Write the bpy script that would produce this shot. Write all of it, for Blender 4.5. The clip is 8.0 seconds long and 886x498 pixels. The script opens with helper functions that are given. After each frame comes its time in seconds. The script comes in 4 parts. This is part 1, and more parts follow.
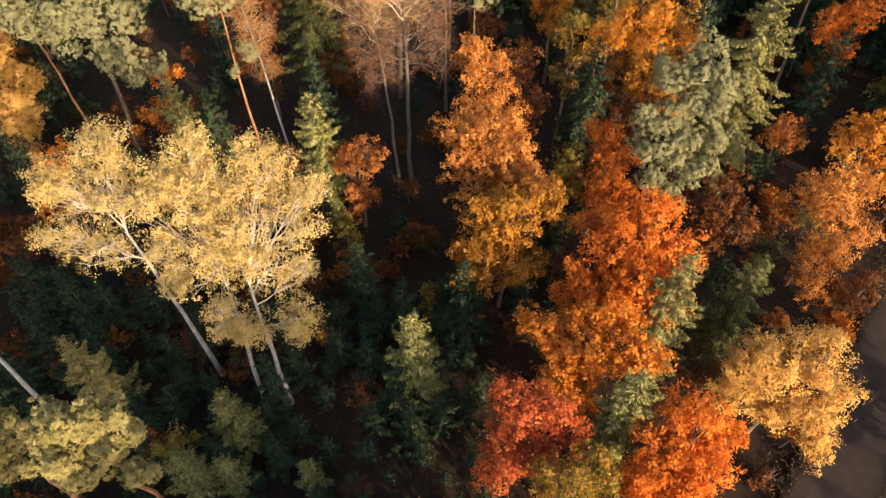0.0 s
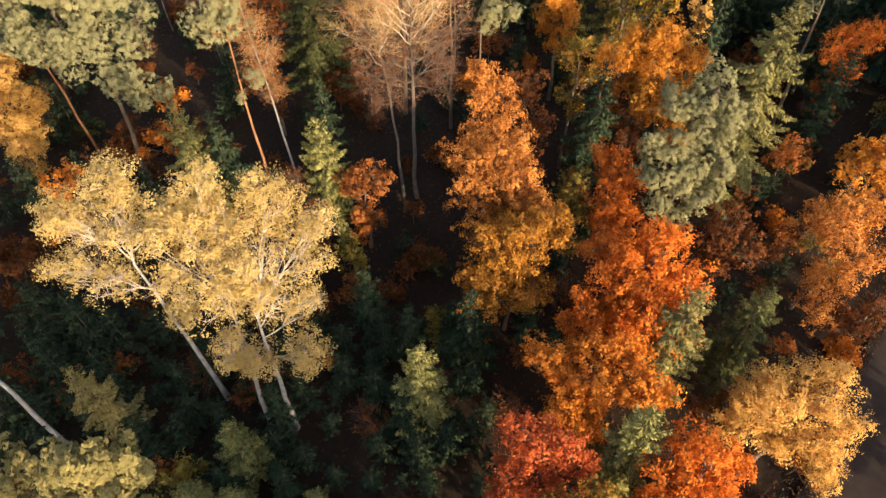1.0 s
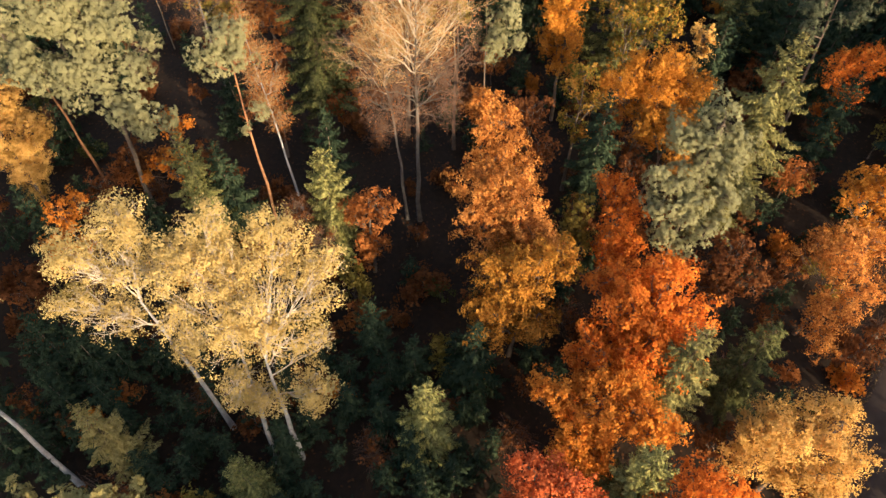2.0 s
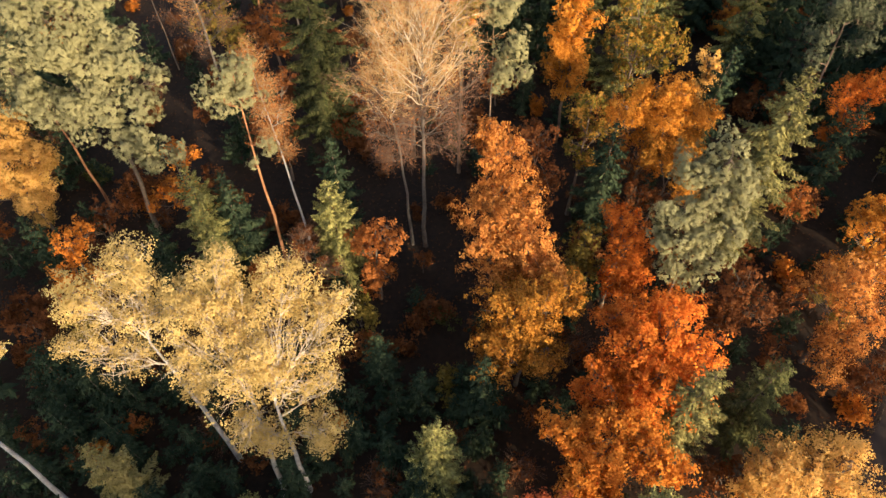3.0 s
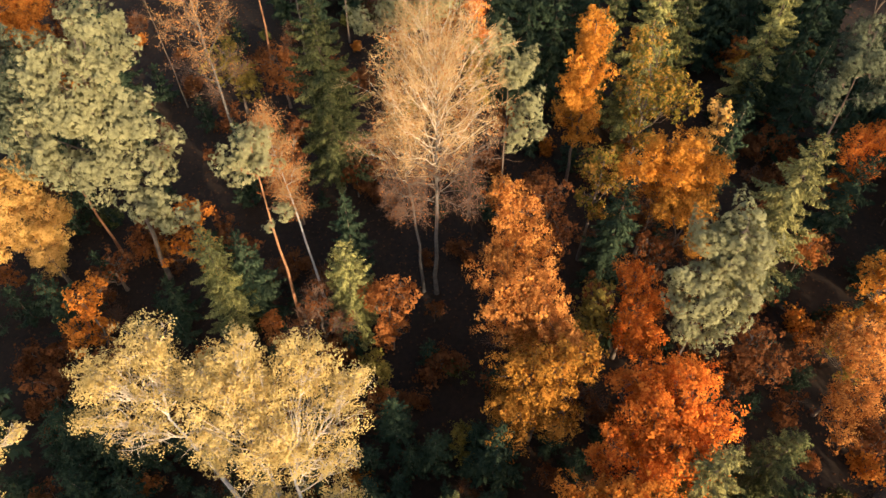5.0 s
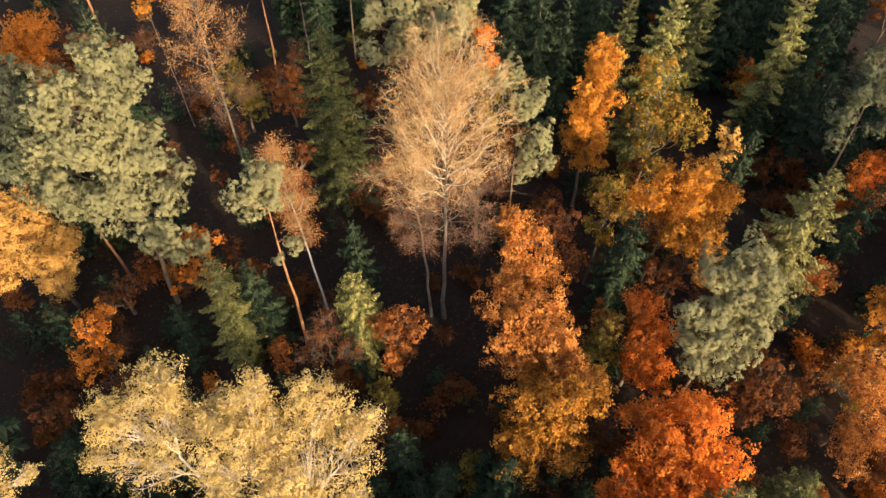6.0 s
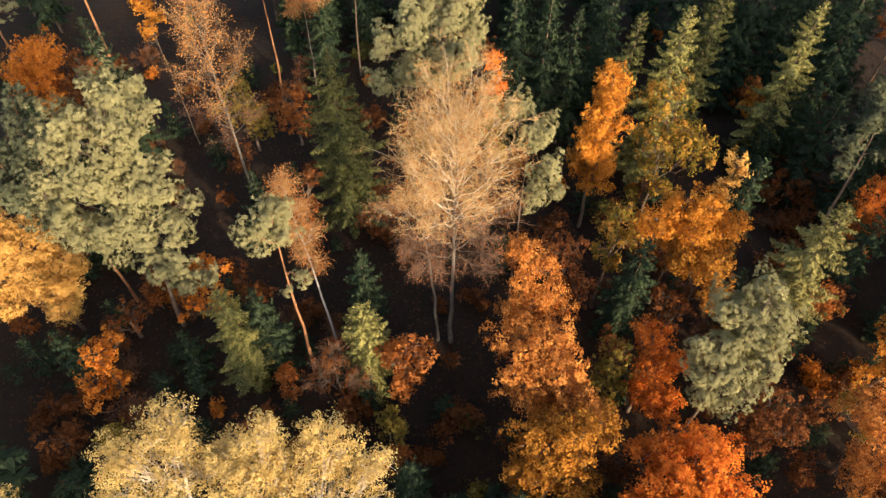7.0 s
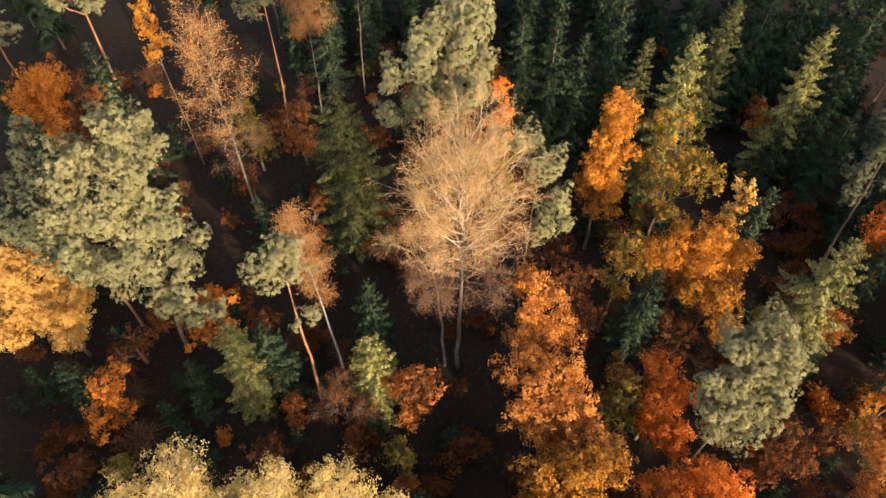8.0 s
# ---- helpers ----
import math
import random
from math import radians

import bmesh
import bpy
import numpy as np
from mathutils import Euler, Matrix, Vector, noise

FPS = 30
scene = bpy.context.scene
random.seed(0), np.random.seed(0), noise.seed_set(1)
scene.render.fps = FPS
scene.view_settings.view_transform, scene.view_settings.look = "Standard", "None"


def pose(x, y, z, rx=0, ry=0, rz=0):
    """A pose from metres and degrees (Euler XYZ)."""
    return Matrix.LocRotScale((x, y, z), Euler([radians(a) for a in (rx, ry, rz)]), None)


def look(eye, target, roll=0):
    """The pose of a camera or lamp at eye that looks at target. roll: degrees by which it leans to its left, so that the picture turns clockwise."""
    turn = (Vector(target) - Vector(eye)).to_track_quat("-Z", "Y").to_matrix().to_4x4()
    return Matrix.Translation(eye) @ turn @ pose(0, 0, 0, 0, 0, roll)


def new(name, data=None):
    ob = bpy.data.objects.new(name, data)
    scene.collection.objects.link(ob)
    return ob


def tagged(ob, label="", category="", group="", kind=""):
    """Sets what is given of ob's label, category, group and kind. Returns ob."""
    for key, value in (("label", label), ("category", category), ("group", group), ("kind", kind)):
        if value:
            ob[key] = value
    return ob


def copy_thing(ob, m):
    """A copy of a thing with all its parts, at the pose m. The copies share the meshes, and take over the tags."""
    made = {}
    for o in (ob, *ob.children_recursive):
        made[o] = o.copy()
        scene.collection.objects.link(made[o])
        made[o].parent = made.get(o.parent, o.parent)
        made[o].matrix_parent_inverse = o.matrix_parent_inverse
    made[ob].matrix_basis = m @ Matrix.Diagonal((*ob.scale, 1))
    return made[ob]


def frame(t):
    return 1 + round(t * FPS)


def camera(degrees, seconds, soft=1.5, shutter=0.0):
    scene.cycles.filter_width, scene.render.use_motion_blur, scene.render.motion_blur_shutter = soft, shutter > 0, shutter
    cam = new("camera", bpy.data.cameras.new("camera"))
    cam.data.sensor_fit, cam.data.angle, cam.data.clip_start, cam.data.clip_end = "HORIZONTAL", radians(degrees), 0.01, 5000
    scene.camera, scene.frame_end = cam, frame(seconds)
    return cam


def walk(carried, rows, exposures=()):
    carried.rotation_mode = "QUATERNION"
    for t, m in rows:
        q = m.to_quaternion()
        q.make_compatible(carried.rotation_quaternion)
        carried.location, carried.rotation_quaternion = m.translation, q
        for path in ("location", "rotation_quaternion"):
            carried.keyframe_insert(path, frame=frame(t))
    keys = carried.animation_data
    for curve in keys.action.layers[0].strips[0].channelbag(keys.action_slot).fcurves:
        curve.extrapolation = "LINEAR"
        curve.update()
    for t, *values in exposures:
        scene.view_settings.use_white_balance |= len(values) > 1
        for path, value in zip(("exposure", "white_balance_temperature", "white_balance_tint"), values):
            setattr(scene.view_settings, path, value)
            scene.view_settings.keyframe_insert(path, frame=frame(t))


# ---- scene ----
cam = camera(70.0, 8.0, soft=1.55)
METRES, EYE, TILT, LEAN, TURN = 18.72, 44.0, -53.0, 0.0, 0.0
ROWS = [
    (0.0, 0.0, 0.0, 0.0, -0.0, -0.0, 0.0),
    (0.5, -0.0078, 0.0016, 0.0505, 0.14, -0.11, -0.08),
    (1.0, -0.0226, 0.0021, 0.1099, 0.06, -0.21, -0.1),
    (1.5, -0.0384, 0.0016, 0.166, -0.14, -0.21, -0.1),
    (3.0, -0.0781, -0.0007, 0.3516, -0.11, -0.14, 0.05),
    (3.5, -0.094, -0.0009, 0.4095, -0.18, -0.12, 0.07),
    (4.0, -0.1087, -0.0023, 0.4717, -0.18, -0.1, 0.09),
    (4.5, -0.1233, -0.0034, 0.5273, -0.21, -0.04, 0.08),
    (6.0, -0.1713, -0.0044, 0.711, -0.09, -0.03, -0.14),
    (6.5, -0.1873, -0.0012, 0.7716, -0.06, -0.1, -0.2),
    (7.0, -0.2053, 0.0026, 0.8381, -0.07, -0.15, -0.22),
    (7.5, -0.2229, 0.0064, 0.8999, -0.11, -0.16, -0.2),
    (8.0, -0.2423, 0.0111, 0.9691, -0.13, -0.19, -0.16),
]
walk(cam, [(t, pose(0, 0, EYE, TILT, LEAN, TURN) @ pose(METRES * x, METRES * y, METRES * z, 90 + pitch, roll, yaw)) for t, x, y, z, yaw, pitch, roll in ROWS])


# ---- world, sun and exposure ----
SUN_EL, SUN_AZ = 15.5, -38.0         # degrees: above the horizon, and to the left (minus: right) of straight behind the first view
world = bpy.data.worlds.new("world")
scene.world = world
world.use_nodes = True
wn = world.node_tree
sky = wn.nodes.new("ShaderNodeTexSky")
sky.sky_type, sky.sun_disc = "NISHITA", False
sky.sun_elevation, sky.sun_rotation = radians(SUN_EL), radians(180 + SUN_AZ)
sky.air_density, sky.dust_density, sky.ozone_density = 1.0, 3.0, 0.5
wn.links.new(sky.outputs[0], wn.nodes["Background"].inputs[0])
wn.nodes["Background"].inputs[1].default_value = 0.24
sun = new("sun", bpy.data.lights.new("sun", "SUN"))
sun.data.energy, sun.data.angle, sun.data.color = 5.0, radians(0.6), (1.0, 0.80, 0.535)
TO_SUN = Vector((-math.sin(radians(SUN_AZ)) * math.cos(radians(SUN_EL)), -math.cos(radians(SUN_AZ)) * math.cos(radians(SUN_EL)), math.sin(radians(SUN_EL))))
sun.matrix_world = look(TO_SUN * 200, (0, 0, 0))
scene.view_settings.exposure = 0.67


# ---- materials ----
def material(name, low, high, grain=6.0, patch=0.5, rough=0.75, clear=0.0, bump=0.0, island=0.5, stops=(0.3, 0.7)):
    """Two colours mixed by a coarse patch noise, a fine grain noise and a random value for each leaf or piece.
    clear: the share of light that passes through, for leaves."""
    m = bpy.data.materials.new(name)
    m.use_nodes = True
    n, l = m.node_tree.nodes, m.node_tree.links
    n.clear()
    out = n.new("ShaderNodeOutputMaterial")
    at = n.new("ShaderNodeTexCoord")
    info = n.new("ShaderNodeObjectInfo")
    coarse, fine = n.new("ShaderNodeTexNoise"), n.new("ShaderNodeTexNoise")
    coarse.noise_dimensions = "4D"
    coarse.inputs["Scale"].default_value, coarse.inputs["Detail"].default_value = patch, 3.0
    fine.inputs["Scale"].default_value, fine.inputs["Detail"].default_value = grain, 4.0
    shift = n.new("ShaderNodeMath")
    shift.operation = "MULTIPLY"
    shift.inputs[1].default_value = 40.0
    l.new(info.outputs["Random"], shift.inputs[0])
    l.new(shift.outputs[0], coarse.inputs["W"])
    for node in (coarse, fine):
        l.new(at.outputs["Object"], node.inputs["Vector"])
    geo = n.new("ShaderNodeNewGeometry")
    a = n.new("ShaderNodeMix")
    a.inputs[0].default_value = island
    l.new(fine.outputs[0], a.inputs[2])
    l.new(geo.outputs["Random Per Island"], a.inputs[3])
    b = n.new("ShaderNodeMix")
    b.inputs[0].default_value = 0.5
    l.new(a.outputs[0], b.inputs[2])
    l.new(coarse.outputs[0], b.inputs[3])
    ramp = n.new("ShaderNodeValToRGB")
    ramp.color_ramp.elements[0].position, ramp.color_ramp.elements[1].position = stops
    ramp.color_ramp.elements[0].color, ramp.color_ramp.elements[1].color = (*low, 1), (*high, 1)
    l.new(b.outputs[0], ramp.inputs[0])
    if clear:
        d, tr, mix = n.new("ShaderNodeBsdfDiffuse"), n.new("ShaderNodeBsdfTranslucent"), n.new("ShaderNodeMixShader")
        mix.inputs[0].default_value = clear
        l.new(ramp.outputs[0], d.inputs[0])
        l.new(ramp.outputs[0], tr.inputs[0])
        l.new(d.outputs[0], mix.inputs[1])
        l.new(tr.outputs[0], mix.inputs[2])
        l.new(mix.outputs[0], out.inputs[0])
    else:
        p = n.new("ShaderNodeBsdfPrincipled")
        p.inputs["Roughness"].default_value = rough
        p.inputs["Specular IOR Level"].default_value = 0.25
        l.new(ramp.outputs[0], p.inputs["Base Color"])
        if bump:
            bp = n.new("ShaderNodeBump")
            bp.inputs["Strength"].default_value, bp.inputs["Distance"].default_value = bump, 0.05
            l.new(fine.outputs[0], bp.inputs["Height"])
            l.new(bp.outputs[0], p.inputs["Normal"])
        l.new(p.outputs[0], out.inputs[0])
    return m


LEAF = {
    "cream": material("cream_yellow_leaf", (0.52, 0.38, 0.145), (0.67, 0.51, 0.22), grain=2.3, patch=0.35, clear=0.5, island=0.35),
    "gold": material("golden_leaf", (0.51, 0.285, 0.072), (0.78, 0.49, 0.168), grain=2.3, patch=0.35, clear=0.38),
    "amber": material("amber_leaf", (0.34, 0.115, 0.015), (0.82, 0.38, 0.066), grain=2.3, patch=0.35, clear=0.38),
    "copper": material("copper_leaf", (0.25, 0.068, 0.014), (0.84, 0.385, 0.105), grain=2.3, patch=0.55, clear=0.38),
    "orange": material("orange_leaf", (0.36, 0.095, 0.013), (0.88, 0.355, 0.062), grain=2.3, patch=0.35, clear=0.38),
    "scarlet": material("orange_red_leaf", (0.38, 0.068, 0.012), (0.90, 0.315, 0.055), grain=2.3, patch=0.35, clear=0.38),
    "crimson": material("crimson_leaf", (0.30, 0.05, 0.016), (0.72, 0.205, 0.075), grain=2.3, patch=0.35, clear=0.38),
    "rust": material("rust_leaf", (0.20, 0.065, 0.018), (0.52, 0.20, 0.06), grain=2.3, patch=0.35, clear=0.38),
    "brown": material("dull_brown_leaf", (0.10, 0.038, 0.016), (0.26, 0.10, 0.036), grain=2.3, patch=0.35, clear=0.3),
    "olive": material("olive_yellow_leaf", (0.13, 0.11, 0.025), (0.42, 0.30, 0.07), grain=2.3, patch=0.35, clear=0.38),
    "turning": material("turning_leaf", (0.16, 0.14, 0.028), (0.78, 0.36, 0.075), grain=2.3, patch=0.6, clear=0.38, stops=(0.44, 0.74)),
    "bronze": material("bronze_leaf", (0.17, 0.085, 0.017), (0.74, 0.33, 0.06), grain=2.3, patch=0.45, clear=0.38, stops=(0.34, 0.72)),
    "green": material("dull_green_leaf", (0.04, 0.055, 0.018), (0.15, 0.14, 0.045), grain=2.3, patch=0.35, clear=0.3),
}
PINE = material("pine_needle", (0.20, 0.192, 0.105), (0.36, 0.338, 0.18), grain=1.2, patch=0.4, clear=0.34, island=0.35)
# Pine needles darkened and blued, with shade put into the colour.
PINE_BLUE_SHADED = material("shaded_blue_green_needle", (0.055, 0.066, 0.042), (0.17, 0.178, 0.108), grain=3.0, patch=0.4, clear=0.22)
# Warmer, brighter copy of the pine needles with sunlight put into the colour.
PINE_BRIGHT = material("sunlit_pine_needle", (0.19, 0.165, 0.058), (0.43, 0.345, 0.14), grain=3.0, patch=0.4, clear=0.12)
# Bright, middle and dark tones of one needle; sun and shade partly painted in.
SPRUCE = material("spruce_needle", (0.075, 0.085, 0.032), (0.40, 0.365, 0.13), grain=3.0, patch=0.5, clear=0.1)
SPRUCE_MID = material("mid_green_spruce_needle", (0.036, 0.048, 0.022), (0.19, 0.185, 0.07), grain=3.0, patch=0.5, clear=0.1)
SPRUCE_DARK = material("dark_shaded_spruce_needle", (0.020, 0.037, 0.024), (0.064, 0.084, 0.046), grain=3.0, patch=0.5, clear=0.1)
SPRUCE_GREY = material("grey_green_spruce_needle", (0.09, 0.088, 0.034), (0.34, 0.30, 0.115), grain=3.0, patch=0.5, clear=0.1)
BARK_WHITE = material("white_birch_bark", (0.17, 0.155, 0.15), (0.48, 0.45, 0.43), grain=9.0, patch=1.6, rough=0.8, bump=0.3, island=0.1)
BARK_LIMB = material("pale_branch_bark", (0.34, 0.27, 0.20), (0.64, 0.55, 0.44), grain=6.0, patch=0.8, rough=0.85, bump=0.2, island=0.2)
# Birch bark darkened to put shade on sunlit trunks; also a dull shrub bark.
BARK_DULL_SHADED = material("dull_shaded_bark", (0.06, 0.05, 0.043), (0.20, 0.17, 0.148), grain=9.0, patch=1.6, rough=0.85, bump=0.3, island=0.1)
BARK_PINE = material("orange_pine_bark", (0.16, 0.07, 0.035), (0.46, 0.22, 0.11), grain=8.0, patch=0.8, rough=0.9, bump=0.6, island=0.1)
BARK_GREY = material("grey_brown_bark", (0.06, 0.045, 0.035), (0.22, 0.16, 0.12), grain=8.0, patch=1.0, rough=0.9, bump=0.6, island=0.1)
TWIG = material("fine_birch_twig", (0.33, 0.20, 0.09), (0.57, 0.38, 0.18), grain=4.0, patch=0.4, rough=0.8)
TWIG_RUST = material("russet_twig", (0.19, 0.10, 0.045), (0.46, 0.27, 0.12), grain=4.0, patch=0.4, rough=0.85)
# Own colour of dark shrubs; on lower birch limbs it is painted shade.
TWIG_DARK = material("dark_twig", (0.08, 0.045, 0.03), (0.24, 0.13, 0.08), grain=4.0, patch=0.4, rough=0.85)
SOIL = material("forest_floor", (0.016, 0.0108, 0.0075), (0.042, 0.0235, 0.0135), grain=2.2, patch=0.12, rough=0.95, bump=0.8, island=0.0, stops=(0.32, 0.72))
LITTER = material("fallen_leaf", (0.03, 0.014, 0.007), (0.13, 0.052, 0.017), grain=3.0, patch=0.2, rough=0.9)
DRY_GRASS = material("dry_grass", (0.045, 0.032, 0.018), (0.15, 0.10, 0.05), grain=3.0, patch=0.25, rough=0.9)
TRACK = material("packed_dirt", (0.025, 0.0165, 0.014), (0.046, 0.032, 0.027), grain=1.4, patch=0.25, rough=0.95, bump=0.4, island=0.0)


# ---- mesh helpers ----
def quads(name, v):
    """A mesh of separate four-cornered faces from an array of shape (n, 4, 3)."""
    v = np.asarray(v, np.float32).reshape(-1, 3)
    me = bpy.data.meshes.new(name)
    n = len(v) // 4
    me.vertices.add(4 * n)
    me.loops.add(4 * n)
    me.polygons.add(n)
    me.vertices.foreach_set("co", v.ravel())
    me.loops.foreach_set("vertex_index", np.arange(4 * n, dtype=np.int32))
    me.polygons.foreach_set("loop_start", np.arange(0, 4 * n, 4, dtype=np.int32))
    me.update(calc_edges=True)
    return me


class Tubes:
    """Tapered round rods along paths, gathered into one mesh."""

    def __init__(self):
        self.verts, self.faces = [], []

    def add(self, path, radii, sides=6):
        path = [Vector(p) for p in path]
        first = len(self.verts)
        for k, p in enumerate(path):
            d = (path[min(k + 1, len(path) - 1)] - path[max(k - 1, 0)]).normalized()
            u = d.cross(Vector((0.3, 1, 0.2))).normalized()
            w = d.cross(u)
            for s in range(sides):
                a = 2 * math.pi * s / sides
                self.verts.append(p + (u * math.cos(a) + w * math.sin(a)) * radii[k])
            if k:
                b = first + (k - 1) * sides
                self.faces += [(b + s, b + (s + 1) % sides, b + sides + (s + 1) % sides, b + sides + s) for s in range(sides)]
        self.faces.append(tuple(first + (len(path) - 1) * sides + s for s in range(sides)))

    def mesh(self, name):
        me = bpy.data.meshes.new(name)
        me.from_pydata(self.verts, [], self.faces)
        me.polygons.foreach_set("use_smooth", [True] * len(me.polygons))
        return me


def part(name, me, mat, parent, label=""):
    ob = new(name, me)
    me.materials.append(mat)
    ob.parent = parent
    return tagged(ob, label)


def unit(v):
    return v / (np.linalg.norm(v, axis=-1, keepdims=True) + 1e-9)


def kites(rng, at, facing, along, size, width):
    """Leaves: a folded kite at each place, with a normal near facing and its long axis near along."""
    n = len(at)
    nrm = unit(facing)
    ax = unit(along - nrm * (along * nrm).sum(1, keepdims=True))
    side = np.cross(nrm, ax)
    s = (size * rng.uniform(0.65, 1.3, n))[:, None]
    w = s * width
    lift = nrm * s * 0.12
    return np.stack([at - ax * s * 0.5, at + side * w * 0.5 + lift, at + ax * s * 0.5, at - side * w * 0.5 + lift], 1)


def lumpy(rng, n, r, flat, inner):
    """Places in an uneven rounded lobe of radius r, most of them near its skin; and their outward directions."""
    d = unit(rng.normal(size=(n, 3)))
    k = rng.normal(size=(7, 3)) * 2.2
    ph = rng.uniform(0, 6.28, 7)
    bulge = 1 + 0.09 * np.sin(d @ k.T + ph).sum(1)
    rad = r * bulge * rng.uniform(inner, 1.0, n) ** 0.6
    p = d * rad[:, None]
    p[:, 2] *= flat
    return p, d


def bent(a, b, sag, n=6):
    """A bowed path from a to b."""
    a, b = Vector(a), Vector(b)
    return [a.lerp(b, t) + Vector((0, 0, sag * math.sin(math.pi * t))) for t in (k / (n - 1) for k in range(n))]


def wavy(rng, path, amount):
    return [p + Vector(rng.normal(0, amount, 3) * (0 < k < len(path) - 1)) for k, p in enumerate(path)]


def trunk_path(rng, lobes, height, n=9):
    top = max(lobes, key=lambda b: b[2])
    mid = np.mean([b[:2] for b in lobes], axis=0)
    end = Vector((0.4 * top[0] + 0.6 * mid[0], 0.4 * top[1] + 0.6 * mid[1], height))
    return wavy(rng, [Vector((end.x * t ** 1.1, end.y * t ** 1.1, end.z * t)) for t in (k / (n - 1) for k in range(n))], 0.07)


def on_path(path, z):
    for a, b in zip(path, path[1:]):
        if a.z <= z <= b.z:
            return a.lerp(b, (z - a.z) / max(b.z - a.z, 1e-6))
    return path[-1] if z > path[-1].z else path[0]


def thing(name, x, y, label, category, group=""):
    ob = new(name)
    ob.location = (x, y, 0)
    ob.empty_display_size = 0.5
    return tagged(ob, label, category, group)


def clumps(rng, lobes, share=0.42, many=1.0):
    """Breaks each rounded mass of a crown into smaller uneven ones: lobe, place and radius."""
    made = []
    for k, (lx, ly, lz, r) in enumerate(lobes):
        n = int((9 + 4.2 * r) * many)
        p, _ = lumpy(rng, n, r * 0.80, 0.9, 0.45)
        made += [(k, np.array((lx, ly, lz)) + q, r * share * rng.uniform(0.55, 1.3)) for q in p]
        made.append((k, np.array((lx, ly, lz + 0.1 * r)), r * share * 1.2))
    return made


def limbs(rng, tree, lobes, parts, path, girth, bark, twigs, twig_r, simple=False, fork=None, drop=(1.15, 0.9)):
    """One limb for each mass of the crown, with branches that run out into its clumps, and twigs off them."""
    height = path[-1].z
    whole, made = Tubes(), []
    for n, (lx, ly, lz, r) in enumerate(lobes):
        centre = Vector((lx, ly, lz))
        axis = on_path(path, lz)
        out = math.hypot(lx - axis.x, ly - axis.y)
        start = on_path(path, min(max(lz - drop[0] * out - drop[1] * r, 0.22 * height), height - 0.2))
        if fork:
            start = on_path(path, min(fork[2] + rng.uniform(-1.2, 0.9), lz - 0.5 * out))
        t = whole if simple else Tubes()
        own = wavy(rng, bent(start, centre + Vector((0, 0, 0.3 * r)), -0.05 * out, 7), 0.09)
        thick = girth * (0.26 if fork else 0.30 + 0.05 * r)
        t.add(own, [thick * (1 - 0.75 * k / 6) for k in range(7)], 5)
        for lobe, c, cr in parts:
            if lobe != n:
                continue
            if simple and rng.uniform() < 0.6:
                continue
            a = own[int(rng.integers(2, 7))]
            b = Vector(c)
            if simple:
                t.add([a, b], [twig_r, twig_r * 0.4], 3)
                continue
            way = wavy(rng, bent(a, b, -0.10 * (b - a).length, 5), 0.10)
            t.add(way, [twig_r * q for q in (1.6, 1.3, 1.05, 0.8, 0.5)], 4)
            for e in lumpy(rng, twigs, cr * 1.02, 0.9, 0.7)[0]:
                f = way[int(rng.integers(2, 5))]
                g = b + Vector(e)
                t.add([f, f.lerp(g, 0.5) + Vector(rng.normal(0, 0.05, 3)), g], [twig_r * 0.6, twig_r * 0.45, twig_r * 0.2], 3)
        if not simple:
            made.append(part("limb", t.mesh("limb"), BARK_LIMB if bark == BARK_WHITE else bark, tree))
    if simple:
        tagged(part("branchwork", whole.mesh("branchwork"), bark, tree), kind="stuff")
    return made


